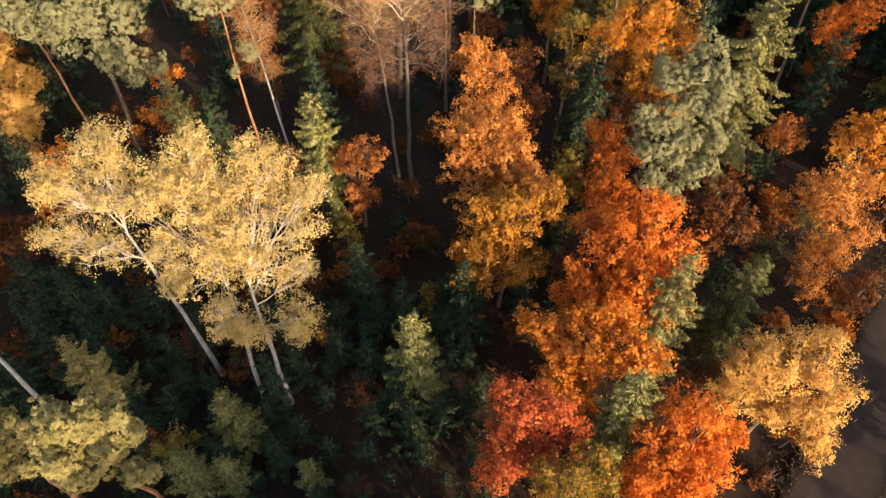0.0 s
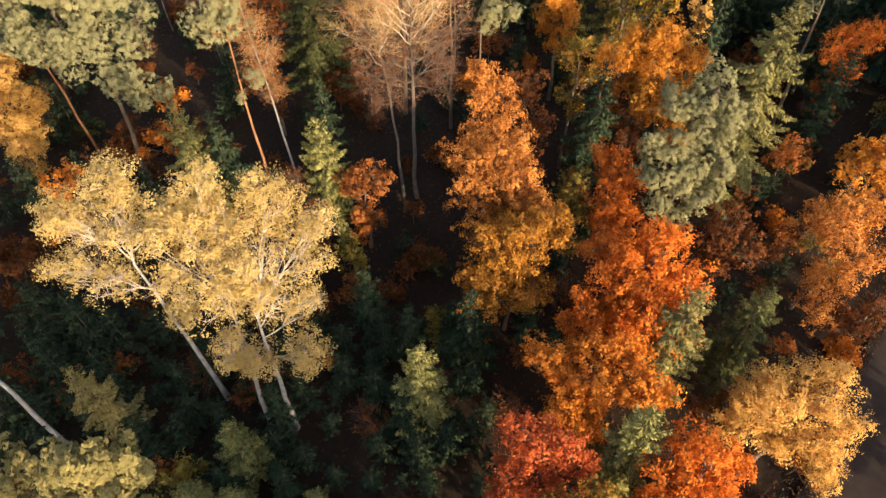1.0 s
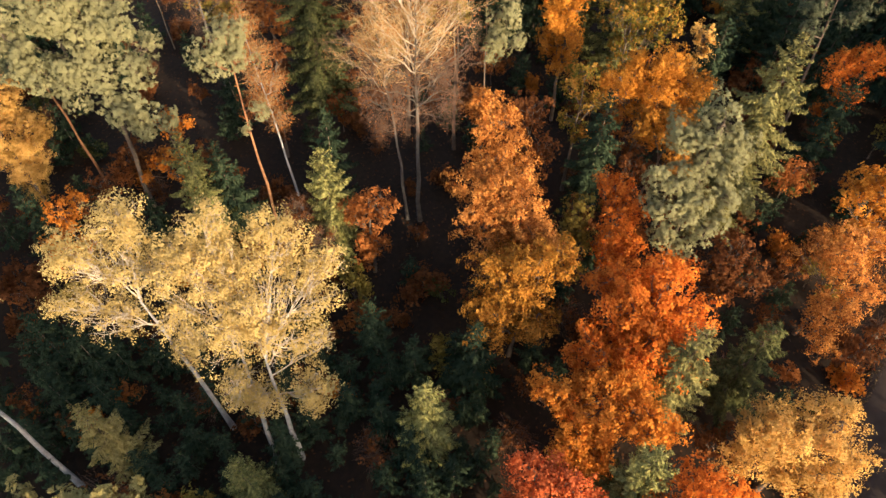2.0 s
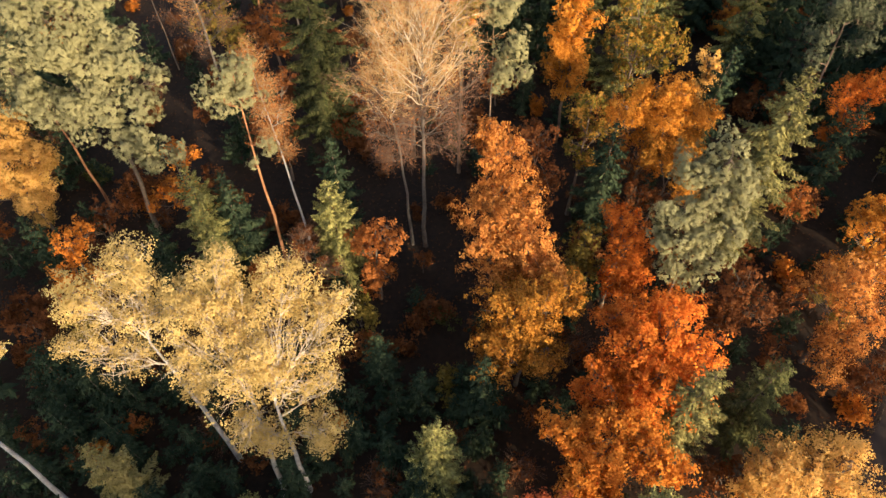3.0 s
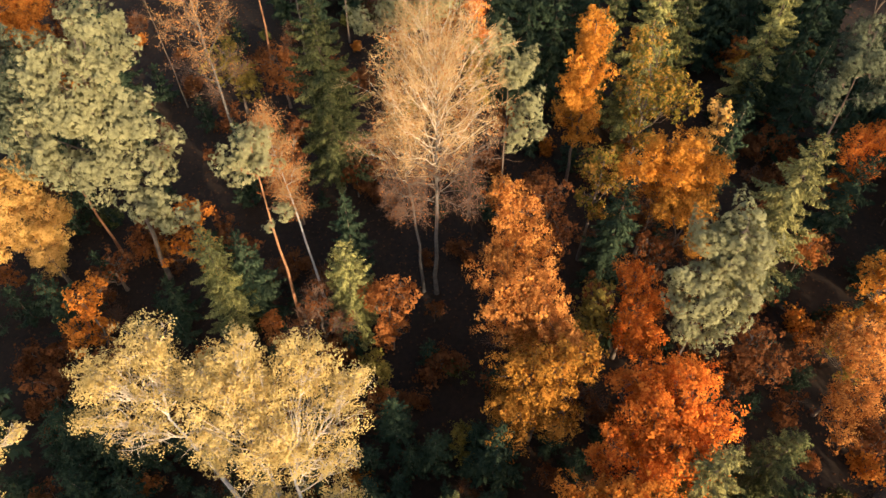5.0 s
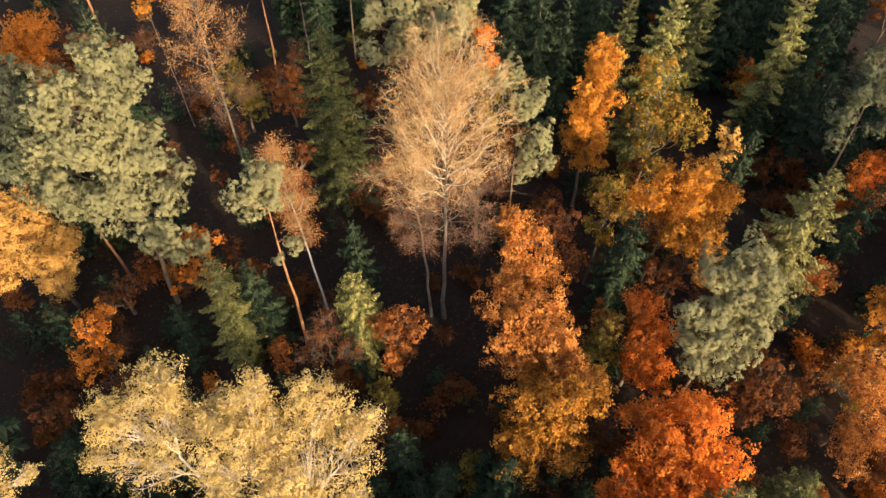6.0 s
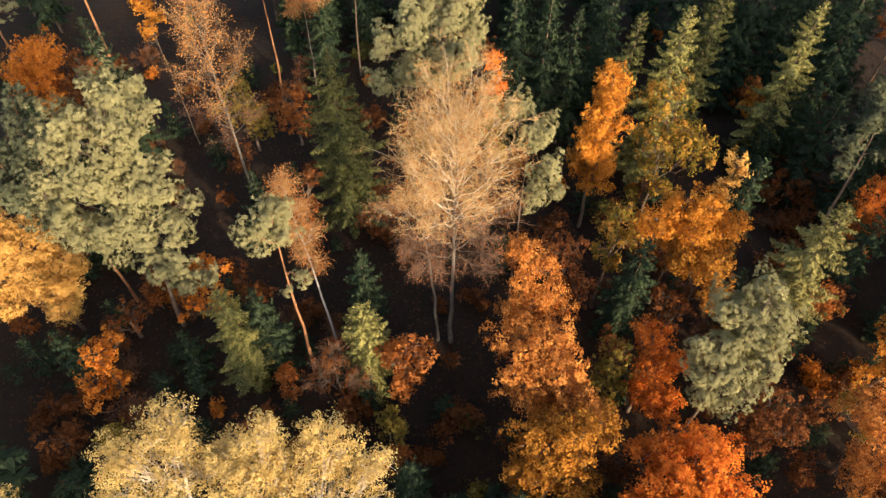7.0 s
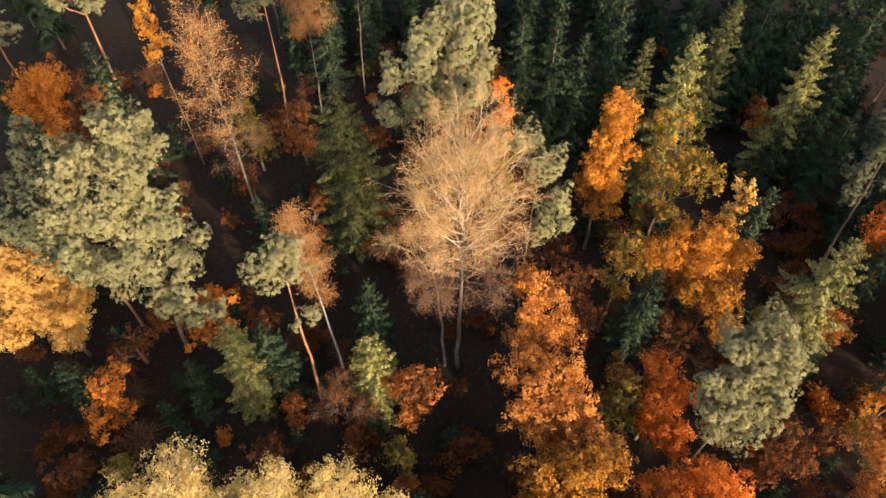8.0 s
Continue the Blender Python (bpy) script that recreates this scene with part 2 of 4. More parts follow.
def broadleaf(x, y, lobes, leaf, label, name="maple_tree", bark=BARK_GREY, girth=0.17, dens=18, size=0.21, twigs=2, twig_r=0.028,
              seed=1, inner=0.6, fine=0, fine_mat=TWIG, group="", category="tree", flat=0.9, share=0.37, simple=False, fork=None):
    """A broad-leaved tree. lobes: (x, y, z, radius) from its foot, the rounded masses of its crown."""
    rng = np.random.default_rng(seed)
    tree = thing(name, x, y, label, category, group)
    height = max(b[2] + 0.35 * b[3] for b in lobes)
    path = trunk_path(rng, lobes, height)
    if fork:
        top = max(lobes, key=lambda b: b[2])
        path = wavy(rng, [Vector(fork[:3]) * (k / 6) for k in range(7)] + [Vector(fork[:3]).lerp(Vector(top[:3]), q) for q in (0.5, 1.0)], 0.05)
    t = Tubes()
    t.add(path, [girth * (1.25 if k == 0 else 1) * (1 - 0.85 * k / 8) for k in range(9)], 8)
    part("trunk", t.mesh("trunk"), bark, tree)
    parts = clumps(rng, lobes, share)
    arms = limbs(rng, tree, lobes, parts, path, girth, bark, twigs, twig_r, simple, fork)
    leaves, rods = [[] for _ in lobes], []
    m = 16
    for lobe, c, r in parts:
        away = c - np.array(lobes[lobe][:3])
        away = away / (np.linalg.norm(away) + 0.3)
        area = 12.57 * r * r
        if fork and c[2] > fork[2] - 1.8 and np.linalg.norm(c - np.array(fork[:3])) < 1.25 * fork[3] and rng.uniform() < 0.8:
            area *= 0.36
        n = max(int(area * dens / m), 2)
        p, out = lumpy(rng, n, r, flat, inner)
        spread = np.repeat(rng.uniform(0.09, 0.24, n), m)[:, None]
        at = np.repeat(p + c, m, 0) + np.clip(rng.normal(0, 1, (n * m, 3)), -1.3, 1.3) * spread
        o = np.repeat(out + rng.normal(0, 0.38, (n, 3)), m, 0)
        face = o * 1.0 + away * 0.4 + np.array((0.15, -0.25, 0.3)) + rng.normal(0, 0.30, (n * m, 3))
        along = rng.normal(0, 1, (n * m, 3)) + np.array((0, 0, -0.5))
        leaves[lobe].append(kites(rng, at, face, along, size, 0.78))
        if fine:
            k = max(int(area * fine), 4)
            q, o = lumpy(rng, k, r, flat, 0.05)
            d = unit(away * 0.9 + o * 0.5 + rng.normal(0, 0.3, (k, 3)) + np.array((0, 0, 0.15))) * rng.uniform(0.4, 1.2, k)[:, None]
            rods.append(np.concatenate([q + c - d * 0.4, d], 1))
    foliage(tree, arms, leaves, LEAF[leaf])
    if fine:
        tagged(part("twig_spray", rod_mesh(np.concatenate(rods), 0.012), fine_mat, tree, "fine bare twigs"), kind="stuff")
    return tree


def foliage(tree, arms, pieces, mat):
    """The leaves or needles: those of each limb hang on it; a simple tree has them in one."""
    if arms:
        for arm, own in zip(arms, pieces):
            if own:
                tagged(part("foliage", quads("foliage", np.concatenate(own)), mat, arm), kind="stuff")
    else:
        tagged(part("crown", quads("crown", np.concatenate([q for own in pieces for q in own])), mat, tree), kind="stuff")


def rod_mesh(rows, r):
    """Thin three-sided twigs: rows of place and direction."""
    p, d = rows[:, :3], rows[:, 3:]
    u = unit(np.cross(d, np.array((0.31, 0.9, 0.17))))
    w = unit(np.cross(d, u))
    ring = [u * r, (-0.5 * u + 0.87 * w) * r, (-0.5 * u - 0.87 * w) * r]
    faces = [np.stack([p + ring[k], p + ring[(k + 1) % 3], p + d + ring[(k + 1) % 3] * 0.4, p + d + ring[k] * 0.4], 1) for k in range(3)]
    return quads("twig_spray", np.concatenate(faces))


def bare_birch(x, y, top, crown, radius, label, girth=0.2, seed=1, count=18, twig_mat=TWIG, leaf="rust", leaves=0.3, fine=9, lean=0.3, bark=BARK_WHITE, shaded_twigs=None):
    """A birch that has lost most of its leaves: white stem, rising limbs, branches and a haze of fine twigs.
    top: the tip from the foot; crown: the height at which the limbs begin; leaves: leaves for each fine twig.
    The lower limbs can take a darker twig colour, which puts shade into them."""
    rng = np.random.default_rng(seed)
    tree = thing("birch_tree", x, y, label, "tree")
    top = Vector(top)
    path = wavy(rng, [Vector((top.x * t ** 1.4, top.y * t ** 1.4, top.z * t)) for t in (k / 10 for k in range(11))], 0.055)
    t = Tubes()
    t.add(path, [girth * (1.2 if k == 0 else 1) * (1 - 0.88 * k / 10) for k in range(11)], 8)
    part("trunk", t.mesh("trunk"), bark, tree)
    at = []
    turn = rng.uniform(0, 6.28)
    for i in range(count):
        rel = (i + rng.uniform(0, 0.8)) / count
        start = on_path(path, crown + (top.z - crown) * 0.90 * rel)
        turn += 2.4 + rng.normal(0, 0.3)
        long = radius * min(1.12 - 0.50 * rel ** 1.6, 0.55 + 1.7 * rel) * rng.uniform(0.78, 1.15)
        up = lean + 1.35 * rel
        d = Vector((math.cos(turn), math.sin(turn), up)).normalized()
        limb, rods = Tubes(), []
        own = wavy(rng, [start + d * long * q + Vector((0, 0, 0.22 * long * q * q)) for q in (0, 0.2, 0.4, 0.6, 0.8, 1.0)], 0.13)
        thick = girth * (0.30 - 0.15 * rel) * min(1.0, 0.5 + 2.5 * rel)
        limb.add(own, [thick * q for q in (1, 0.82, 0.64, 0.46, 0.3, 0.14)], 5)
        for j in range(10):
            q = rng.uniform(0.2, 1.0)
            a = own[int(q * 5)]
            side = Vector(rng.normal(0, 1, 3))
            bd = (d * 0.8 + side * 0.6 + Vector((0, 0, 0.35))).normalized()
            bl = long * rng.uniform(0.28, 0.52)
            end = a + bd * bl
            mid = a + bd * bl * 0.5 + Vector(rng.normal(0, 0.06, 3))
            limb.add([a, mid, end], [thick * 0.28, thick * 0.17, 0.007], 4)
            for k in range(7):
                f = a.lerp(end, rng.uniform(0.25, 1.0))
                td = (bd * 0.7 + Vector(rng.normal(0, 0.5, 3)) + Vector((0, 0, 0.15))).normalized() * rng.uniform(0.5, 1.1)
                rods.append((*f, *td, 0.010))
                for _ in range(fine):
                    g = f + td * rng.uniform(0.2, 1.0)
                    fd = (td * 0.7 + Vector(rng.normal(0, 0.45, 3)) + Vector((0, 0, -0.12))).normalized() * rng.uniform(0.3, 0.75)
                    rods.append((*g, *fd, 0.0065))
                    if rng.uniform() < leaves * (1.0 if shaded_twigs is None or rel > 0.3 else 0.4):
                        at.append(tuple(g + fd))
        arm = part("limb", limb.mesh("limb"), BARK_LIMB if rel > 0.3 and twig_mat == TWIG else bark, tree)
        rods = np.array(rods)
        # Sprays low in the crown are darker: shade painted into the twigs.
        tagged(part("twig_spray", rod_mesh(rods[:, :6], rods[:, 6:]), shaded_twigs if shaded_twigs and rel < 0.3 else twig_mat, arm, "fine bare twigs"), kind="stuff")
    at = np.array(at)
    n = len(at)
    face = rng.normal(0, 0.6, (n, 3)) + np.array((0, -0.3, 0.5))
    tagged(part("crown", quads("crown", kites(rng, at, face, rng.normal(0, 1, (n, 3)), 0.12, 0.75)), LEAF[leaf], tree, "sparse remaining leaves"), kind="stuff")
    return tree


def pine(x, y, lobes, label, needle=PINE, girth=0.19, seed=1, dens=6.3, bark=BARK_PINE, name="pine_tree", flat=0.75, size=0.22):
    """A pine: a long bare trunk and a crown of rounded pads of needle tufts."""
    rng = np.random.default_rng(seed)
    tree = thing(name, x, y, label, "tree")
    height = max(b[2] + 0.3 * b[3] for b in lobes)
    path = trunk_path(rng, lobes, height)
    t = Tubes()
    t.add(path, [girth * (1.2 if k == 0 else 1) * (1 - 0.8 * k / 8) for k in range(9)], 8)
    part("trunk", t.mesh("trunk"), bark, tree)
    parts = clumps(rng, [(a, b, c, 0.84 * q) for a, b, c, q in lobes], 0.42, 0.52)
    arms = limbs(rng, tree, lobes, parts, path, girth, bark, 0, 0.035, dens < 3, None, (0.45, 0.2))
    needles = [[] for _ in lobes]
    m = 10 if dens > 3 else 8
    for lobe, c, r in parts:
        away = c - np.array(lobes[lobe][:3])
        away = away / (np.linalg.norm(away) + 0.3)
        n = max(int(12.57 * r * r * dens * 1.55), 3)
        p, out = lumpy(rng, n, r, flat, 0.7)
        reach = unit(away * 0.7 + np.array((0, 0, 1.0)) + rng.normal(0, 0.25, 3))
        p = p + reach * np.clip(p @ reach, 0, None)[:, None] * 1.7 - (p - reach * (p @ reach)[:, None]) * np.clip((p @ reach) / r, 0, 1)[:, None] * 0.55
        tip = unit(out * 0.7 + away * 0.5 + np.array((0, 0, 0.55)) + rng.normal(0, 0.3, (n, 3)))
        o = unit(np.repeat(tip, m, 0) + rng.normal(0, 0.42, (n * m, 3)))
        at = np.repeat(p + c, m, 0) + o * 0.14 + rng.normal(0, 0.04, (n * m, 3))
        face = np.repeat(tip + out * 0.6, m, 0) + np.array((0.25, -0.45, 0.15)) + rng.normal(0, 0.24, (n * m, 3))
        needles[lobe].append(kites(rng, at, face, o, size if dens > 3 else 0.62, 0.26 if dens > 3 else 0.24))
    foliage(tree, arms, needles, needle)
    return tree


def spruce(x, y, height, radius, label, needle=SPRUCE, seed=1, step=1.0, start=0.1, ragged=0.2, droop=0.25, name="spruce_tree", group="", slope=0.46):
    """A spruce: a straight trunk and whorls of boughs, upswept near the tip and drooping below, each a flat fan of sprays.
    slope: how fast the crown widens below its tip; step: the coarseness of the sprays."""
    rng = np.random.default_rng(seed)
    tree = thing(name, x, y, label, "tree", group)
    t = Tubes()
    t.add([(0, 0, height * k / 5) for k in range(6)], [0.011 * height * (1 - 0.93 * k / 5) for k in range(6)], 7)
    part("trunk", t.mesh("trunk"), BARK_GREY, tree)
    boughs = Tubes()
    at, face, along, size = [], [], [], []

    def spray(p, d, f, s):
        at.append(p)
        along.append(d)
        face.append(f)
        size.append(s)

    up = np.array((0, 0, 1.0))
    z, turn = height - 0.25, rng.uniform(0, 6.28)
    leader = np.linspace(0, 0.5, 4)
    spray(np.outer(height + 0.05 - leader, up), up + rng.normal(0, 0.35, (4, 3)), rng.normal(0, 1, (4, 3)) + np.array((0, -1, 0)), np.full(4, 0.34))
    while z > start * height:
        below = height - z
        reach = radius * (1 - math.exp(-below * slope / radius)) + 0.16
        count = 4 if below < 1.0 else 5
        turn += 0.55 + rng.normal(0, 0.15)
        tier = rng.uniform(0.82, 1.12)
        for k in range(count):
            a = turn + 6.283 * k / count + rng.normal(0, 0.17)
            ln = reach * tier * rng.uniform(1 - 1.8 * ragged, 1 + 1.5 * ragged)
            d = np.array((math.cos(a), math.sin(a), 0.0))
            side = np.array((-d[1], d[0], 0.0))
            rise = 0.75 * math.exp(-below / 2.2) + 0.08 - droop * (1 - math.exp(-below / 4.0)) * 1.5
            n = max(4, int(ln / (0.105 * step)))
            s = np.linspace(0.14, 1.0, n)
            lift = z + rng.normal(0, 0.08) + ln * (rise * s + 0.20 * s ** 3)
            p = d * (s * ln)[:, None] + up * lift[:, None]
            if step == 1.0:
                boughs.add([(0, 0, z), p[n // 2], p[-1]], [0.018 + 0.007 * ln, 0.013, 0.006], 3)
            w = np.minimum(0.11 + 0.30 * (1 - s) * ln * np.clip(3.2 * s, 0.3, 1), 0.46)
            for sgn in (-1, 1):
                dirs = d * 0.85 + side * sgn + up * -0.12 + rng.normal(0, 0.16, (n, 3))
                tilt = up * 0.7 + d * 0.6 + side * sgn * 0.25 + rng.normal(0, 0.38, (n, 3))
                spray(p + dirs * (w * 0.5)[:, None], dirs, tilt, w * 1.25)
                if step < 1.2:
                    q = p + dirs * (w * 0.75)[:, None]
                    spray(q, dirs + d * 0.5 + rng.normal(0, 0.3, (n, 3)), tilt + rng.normal(0, 0.3, (n, 3)), 0.16 + 0.4 * w)
            spray(p + rng.normal(0, 0.03, (n, 3)) + up * 0.04, d + up * 0.2 + rng.normal(0, 0.25, (n, 3)), up * 0.6 + d * 0.5 + rng.normal(0, 0.5, (n, 3)), np.full(n, 0.27))
            if below > 2.0:
                hang = p[n // 3:] - up * 0.12
                spray(hang, -up + d * 0.3 + rng.normal(0, 0.25, hang.shape), d + side * rng.normal(0, 0.6, (len(hang), 1)), np.full(len(hang), 0.34))
        z -= rng.uniform(0.42, 0.72) * step ** 0.5 * (0.75 if below < 1.5 else 1.0)
    at, face, along, size = (np.concatenate(q) for q in (at, face, along, size))
    if step == 1.0:
        tagged(part("bough", boughs.mesh("bough"), BARK_GREY, tree), kind="stuff")
    tagged(part("crown", quads("crown", kites(rng, at, face, along, size * step ** 0.8, 0.30)), needle, tree), kind="stuff")
    return tree


# ---- trees ----

# three pale yellow birches that stand together
broadleaf(-16.7, 21.3, [(-2.2, 4.6, 19.3, 1.8), (-4.8, 3.3, 17.5, 2.2), (-2.1, 3.0, 17.2, 2.7), (-5.9, 2.0, 14.6, 1.6), (-3.5, 1.3, 13.5, 1.9), (0.9, 3.1, 18.0, 2.0), (0.5, 1.3, 14.1, 2.1), (-0.2, 0.8, 11.2, 1.3)], "cream", "tall yellow birch with leaning white trunk", seed=11, fork=(-1.9, 2.0, 14.8, 3.4), name='birch_tree', bark=BARK_WHITE, girth=0.2, twigs=5, twig_r=0.024, dens=38, size=0.12, share=0.40)
broadleaf(-12.9, 18.7, [(-0.9, 6.1, 19.5, 1.9), (-1.5, 4.3, 17.7, 2.2), (-0.1, 2.1, 15.6, 2.3), (0.3, 0.6, 12.5, 1.7), (0.1, 4.9, 17.9, 1.4), (-0.1, 0.5, 10.6, 1.5), (1.6, 0.2, 10.9, 1.4)], "cream", "pale yellow birch among two others, white branches", seed=12, fork=(0.4, 1.6, 13.5, 3.2), name='birch_tree', bark=BARK_WHITE, girth=0.2, twigs=5, twig_r=0.024, dens=38, size=0.12, share=0.40)
broadleaf(-11.2, 19.0, [(0.9, 6.0, 18.7, 1.9), (0.4, 3.5, 16.9, 2.5), (2.9, 4.1, 16.3, 2.0), (1.4, 1.7, 14.5, 2.4), (3.7, 5.5, 17.4, 1.2), (2.7, 0.0, 11.6, 1.6), (3.4, 2.2, 14.3, 0.9), (-0.9, 2.7, 15.8, 1.6)], "cream", "pale yellow birch with twin white stems and open crown", seed=13, fork=(0.4, 0.6, 14.5, 3.8), name='birch_tree', bark=BARK_WHITE, girth=0.2, twigs=5, twig_r=0.024, dens=38, size=0.12, share=0.40)

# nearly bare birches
bare_birch(-3.0, 41.6, (0.2, 3.2, 26.2), 11.5, 6.4, "large birch almost bare, russet twigs and white limbs", seed=14, count=52, lean=0.40, girth=0.22, fine=5, leaf='rust', leaves=0.2, shaded_twigs=TWIG_DARK, bark=BARK_DULL_SHADED)
bare_birch(-4.2, 41.8, (-1.9, 2.1, 22.4), 10.5, 3.4, "second nearly bare birch with slender pale trunk", seed=15, count=16, girth=0.16, fine=5, shaded_twigs=TWIG_DARK, bark=BARK_DULL_SHADED)
bare_birch(-24.0, 57.7, (-1.0, 3.2, 24.6), 9.0, 4.6, "birch with thin brown foliage and pale bent trunk", seed=16, count=20, leaves=0.55, leaf='copper', fine=4, girth=0.17, bark=BARK_DULL_SHADED, twig_mat=TWIG_RUST, shaded_twigs=TWIG_DARK)
bare_birch(-13.2, 40.2, (-2.3, 3.2, 21.1), 12.0, 1.6, "slim half-bare birch with pinkish twigs", seed=17, count=12, girth=0.13, leaves=0.6, lean=0.8, fine=4, twig_mat=TWIG_RUST)
bare_birch(-19.5, 75.8, (0.4, 0.3, 20.6), 12.0, 3.0, "thin russet birch with pale straight trunk", seed=18, count=14, girth=0.13, bark=BARK_DULL_SHADED, leaves=0.7, leaf='rust', twig_mat=TWIG_RUST)

# big maples and oaks in full autumn colour
broadleaf(12.5, 24.4, [(0.9, 1.4, 12.0, 2.6), (-1.1, 0.6, 10.9, 2.4), (2.6, 0.0, 11.7, 1.7), (-1.9, 2.9, 10.7, 1.8), (0.2, -1.4, 10.0, 3.1), (-3.6, -1.0, 9.0, 1.8), (2.6, -1.8, 10.3, 1.7), (0.8, 0.6, 7.2, 2.0), (-0.8, 0.6, 4.7, 2.0), (0.8, -0.6, 2.2, 2.0)], "scarlet", "large orange-red maple in full colour", seed=19, dens=32, size=0.162)
broadleaf(9.1, 18.6, [(-2.8, 1.5, 9.1, 1.9), (-0.2, 0.5, 9.5, 2.6), (2.0, 0.0, 10.4, 2.2), (-1.5, -1.0, 7.8, 2.3), (3.0, -1.3, 10.7, 1.5), (0.6, 0.5, 5.8, 1.7), (-0.6, 0.5, 3.7, 1.7), (0.6, -0.5, 1.6, 1.7)], "orange", "dense orange maple beside the red one", seed=20, dens=32, size=0.162)
broadleaf(4.6, 13.3, [(-0.3, 1.2, 10.4, 2.1), (1.6, 0.6, 10.6, 1.4), (-1.2, -0.4, 8.0, 1.8), (-1.4, -1.6, 5.8, 1.7), (2.3, -0.0, 8.9, 1.3), (0.6, -0.4, 8.0, 1.7), (0.5, 0.4, 4.3, 1.4), (-0.5, 0.4, 2.6, 1.4)], "crimson", "crimson maple with pinkish red leaves", seed=21, dens=32, size=0.162)
broadleaf(7.5, 10.8, [(0.3, 0.2, 9.7, 1.7), (-1.6, -0.2, 8.8, 1.5), (1.7, -0.1, 8.9, 1.2), (0.4, 0.3, 7.5, 1.1), (-0.4, 0.3, 6.1, 1.1), (0.4, -0.3, 4.7, 1.1)], "turning", "yellow-green maple still turning colour", seed=22, dens=32, size=0.162)
broadleaf(13.6, 12.0, [(0.7, 1.6, 9.2, 2.4), (-1.2, -0.6, 8.7, 2.4), (2.8, 1.1, 7.5, 1.9), (0.9, -1.1, 7.7, 2.1), (-3.1, -1.5, 8.1, 1.8), (0.6, 0.5, 5.8, 1.6), (-0.6, 0.5, 3.9, 1.6), (0.6, -0.5, 1.9, 1.6)], "scarlet", "broad red maple near the dirt track", seed=23, dens=32, size=0.162)
broadleaf(21.6, 16.8, [(-0.4, 0.9, 9.1, 2.6), (1.3, 0.9, 9.8, 1.9), (-2.7, 1.1, 8.0, 2.0), (-3.3, 0.1, 6.0, 1.7), (1.1, -1.0, 5.8, 2.4), (2.4, -2.3, 3.6, 1.8), (2.6, -0.3, 7.6, 1.5), (-0.6, -0.5, 5.6, 1.7)], "gold", "golden yellow oak at the edge of the dirt track", seed=24, name='oak_tree', girth=0.24, twigs=3, dens=42, size=0.13)
broadleaf(3.2, 40.6, [(-0.0, 0.5, 12.8, 2.4), (-1.0, 1.6, 14.3, 1.3), (0.4, -1.1, 10.3, 2.3), (0.6, 0.5, 8.4, 1.6), (-0.6, 0.5, 6.5, 1.6), (0.6, -0.5, 4.5, 1.6)], "copper", "narrow copper-orange maple with upright crown", seed=25, dens=32, size=0.162)
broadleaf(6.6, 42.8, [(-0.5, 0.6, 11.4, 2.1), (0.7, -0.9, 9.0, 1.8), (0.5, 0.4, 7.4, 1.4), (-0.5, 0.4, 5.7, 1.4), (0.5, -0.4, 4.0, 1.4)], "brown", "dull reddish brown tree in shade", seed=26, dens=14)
broadleaf(3.9, 33.1, [(-1.4, 1.8, 11.8, 2.6), (0.8, -0.7, 11.2, 2.8), (-2.3, -0.4, 10.8, 2.0), (2.5, -3.4, 11.1, 1.8), (0.7, 2.4, 11.6, 1.9), (0.7, 0.6, 8.8, 1.8), (-0.7, 0.6, 6.5, 1.8), (0.7, -0.6, 4.2, 1.8)], "copper", "rust-orange oak with pale leaf tips", seed=27, name='oak_tree', dens=28, size=0.16)
broadleaf(4.5, 27.3, [(-1.1, 0.3, 10.3, 2.8), (1.0, 0.6, 11.2, 2.2), (-1.8, -1.2, 7.9, 2.2), (2.5, 1.6, 11.9, 1.7), (1.3, -1.1, 8.0, 2.1), (0.7, 0.6, 5.9, 1.8), (-0.7, 0.6, 3.6, 1.8)], "bronze", "amber and green maple with rounded crown", seed=28, dens=32, size=0.162)
broadleaf(12.6, 34.7, [(0.1, 1.8, 9.5, 1.9), (0.3, -0.3, 9.2, 2.0), (-0.3, -2.2, 8.4, 1.6), (-1.1, 2.3, 10.6, 0.7), (0.5, 0.4, 7.0, 1.3), (-0.5, 0.4, 5.4, 1.3), (0.5, -0.4, 3.7, 1.3), (-0.0, -3.3, 8.9, 1.5), (1.6, -6.0, 9.6, 1.6)], "scarlet", "small red maple between the pines", seed=29, dens=32, size=0.162)
broadleaf(9.7, 35.4, [(0.2, 0.4, 7.8, 2.0), (-0.4, -0.7, 6.3, 1.5), (0.5, 0.4, 4.9, 1.3), (-0.5, 0.4, 3.3, 1.3), (0.5, -0.4, 1.7, 1.3)], "olive", "olive green shrub in half shade", seed=30, dens=13)
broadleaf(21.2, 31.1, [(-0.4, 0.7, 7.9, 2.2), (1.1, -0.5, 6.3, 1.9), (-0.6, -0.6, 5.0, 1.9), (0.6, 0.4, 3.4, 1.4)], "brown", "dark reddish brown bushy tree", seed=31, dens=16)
broadleaf(28.5, 29.4, [(-0.3, 1.1, 9.4, 2.6), (-2.2, 1.8, 9.5, 1.6), (1.3, -0.4, 8.3, 2.0), (-0.1, -1.6, 6.1, 2.4), (-0.8, -2.5, 4.1, 1.8), (1.4, 1.6, 10.4, 1.9)], "copper", "brownish orange beech with loose crown", seed=32, name='beech_tree', dens=24, size=0.15)
broadleaf(33.2, 35.9, [(0.1, 0.4, 10.0, 2.5), (-1.6, 0.4, 9.4, 1.7), (0.9, -0.8, 7.2, 2.3), (0.6, 0.5, 5.3, 1.6), (-0.6, 0.5, 3.3, 1.6)], "amber", "dull amber tree beside the track", seed=33, dens=16)
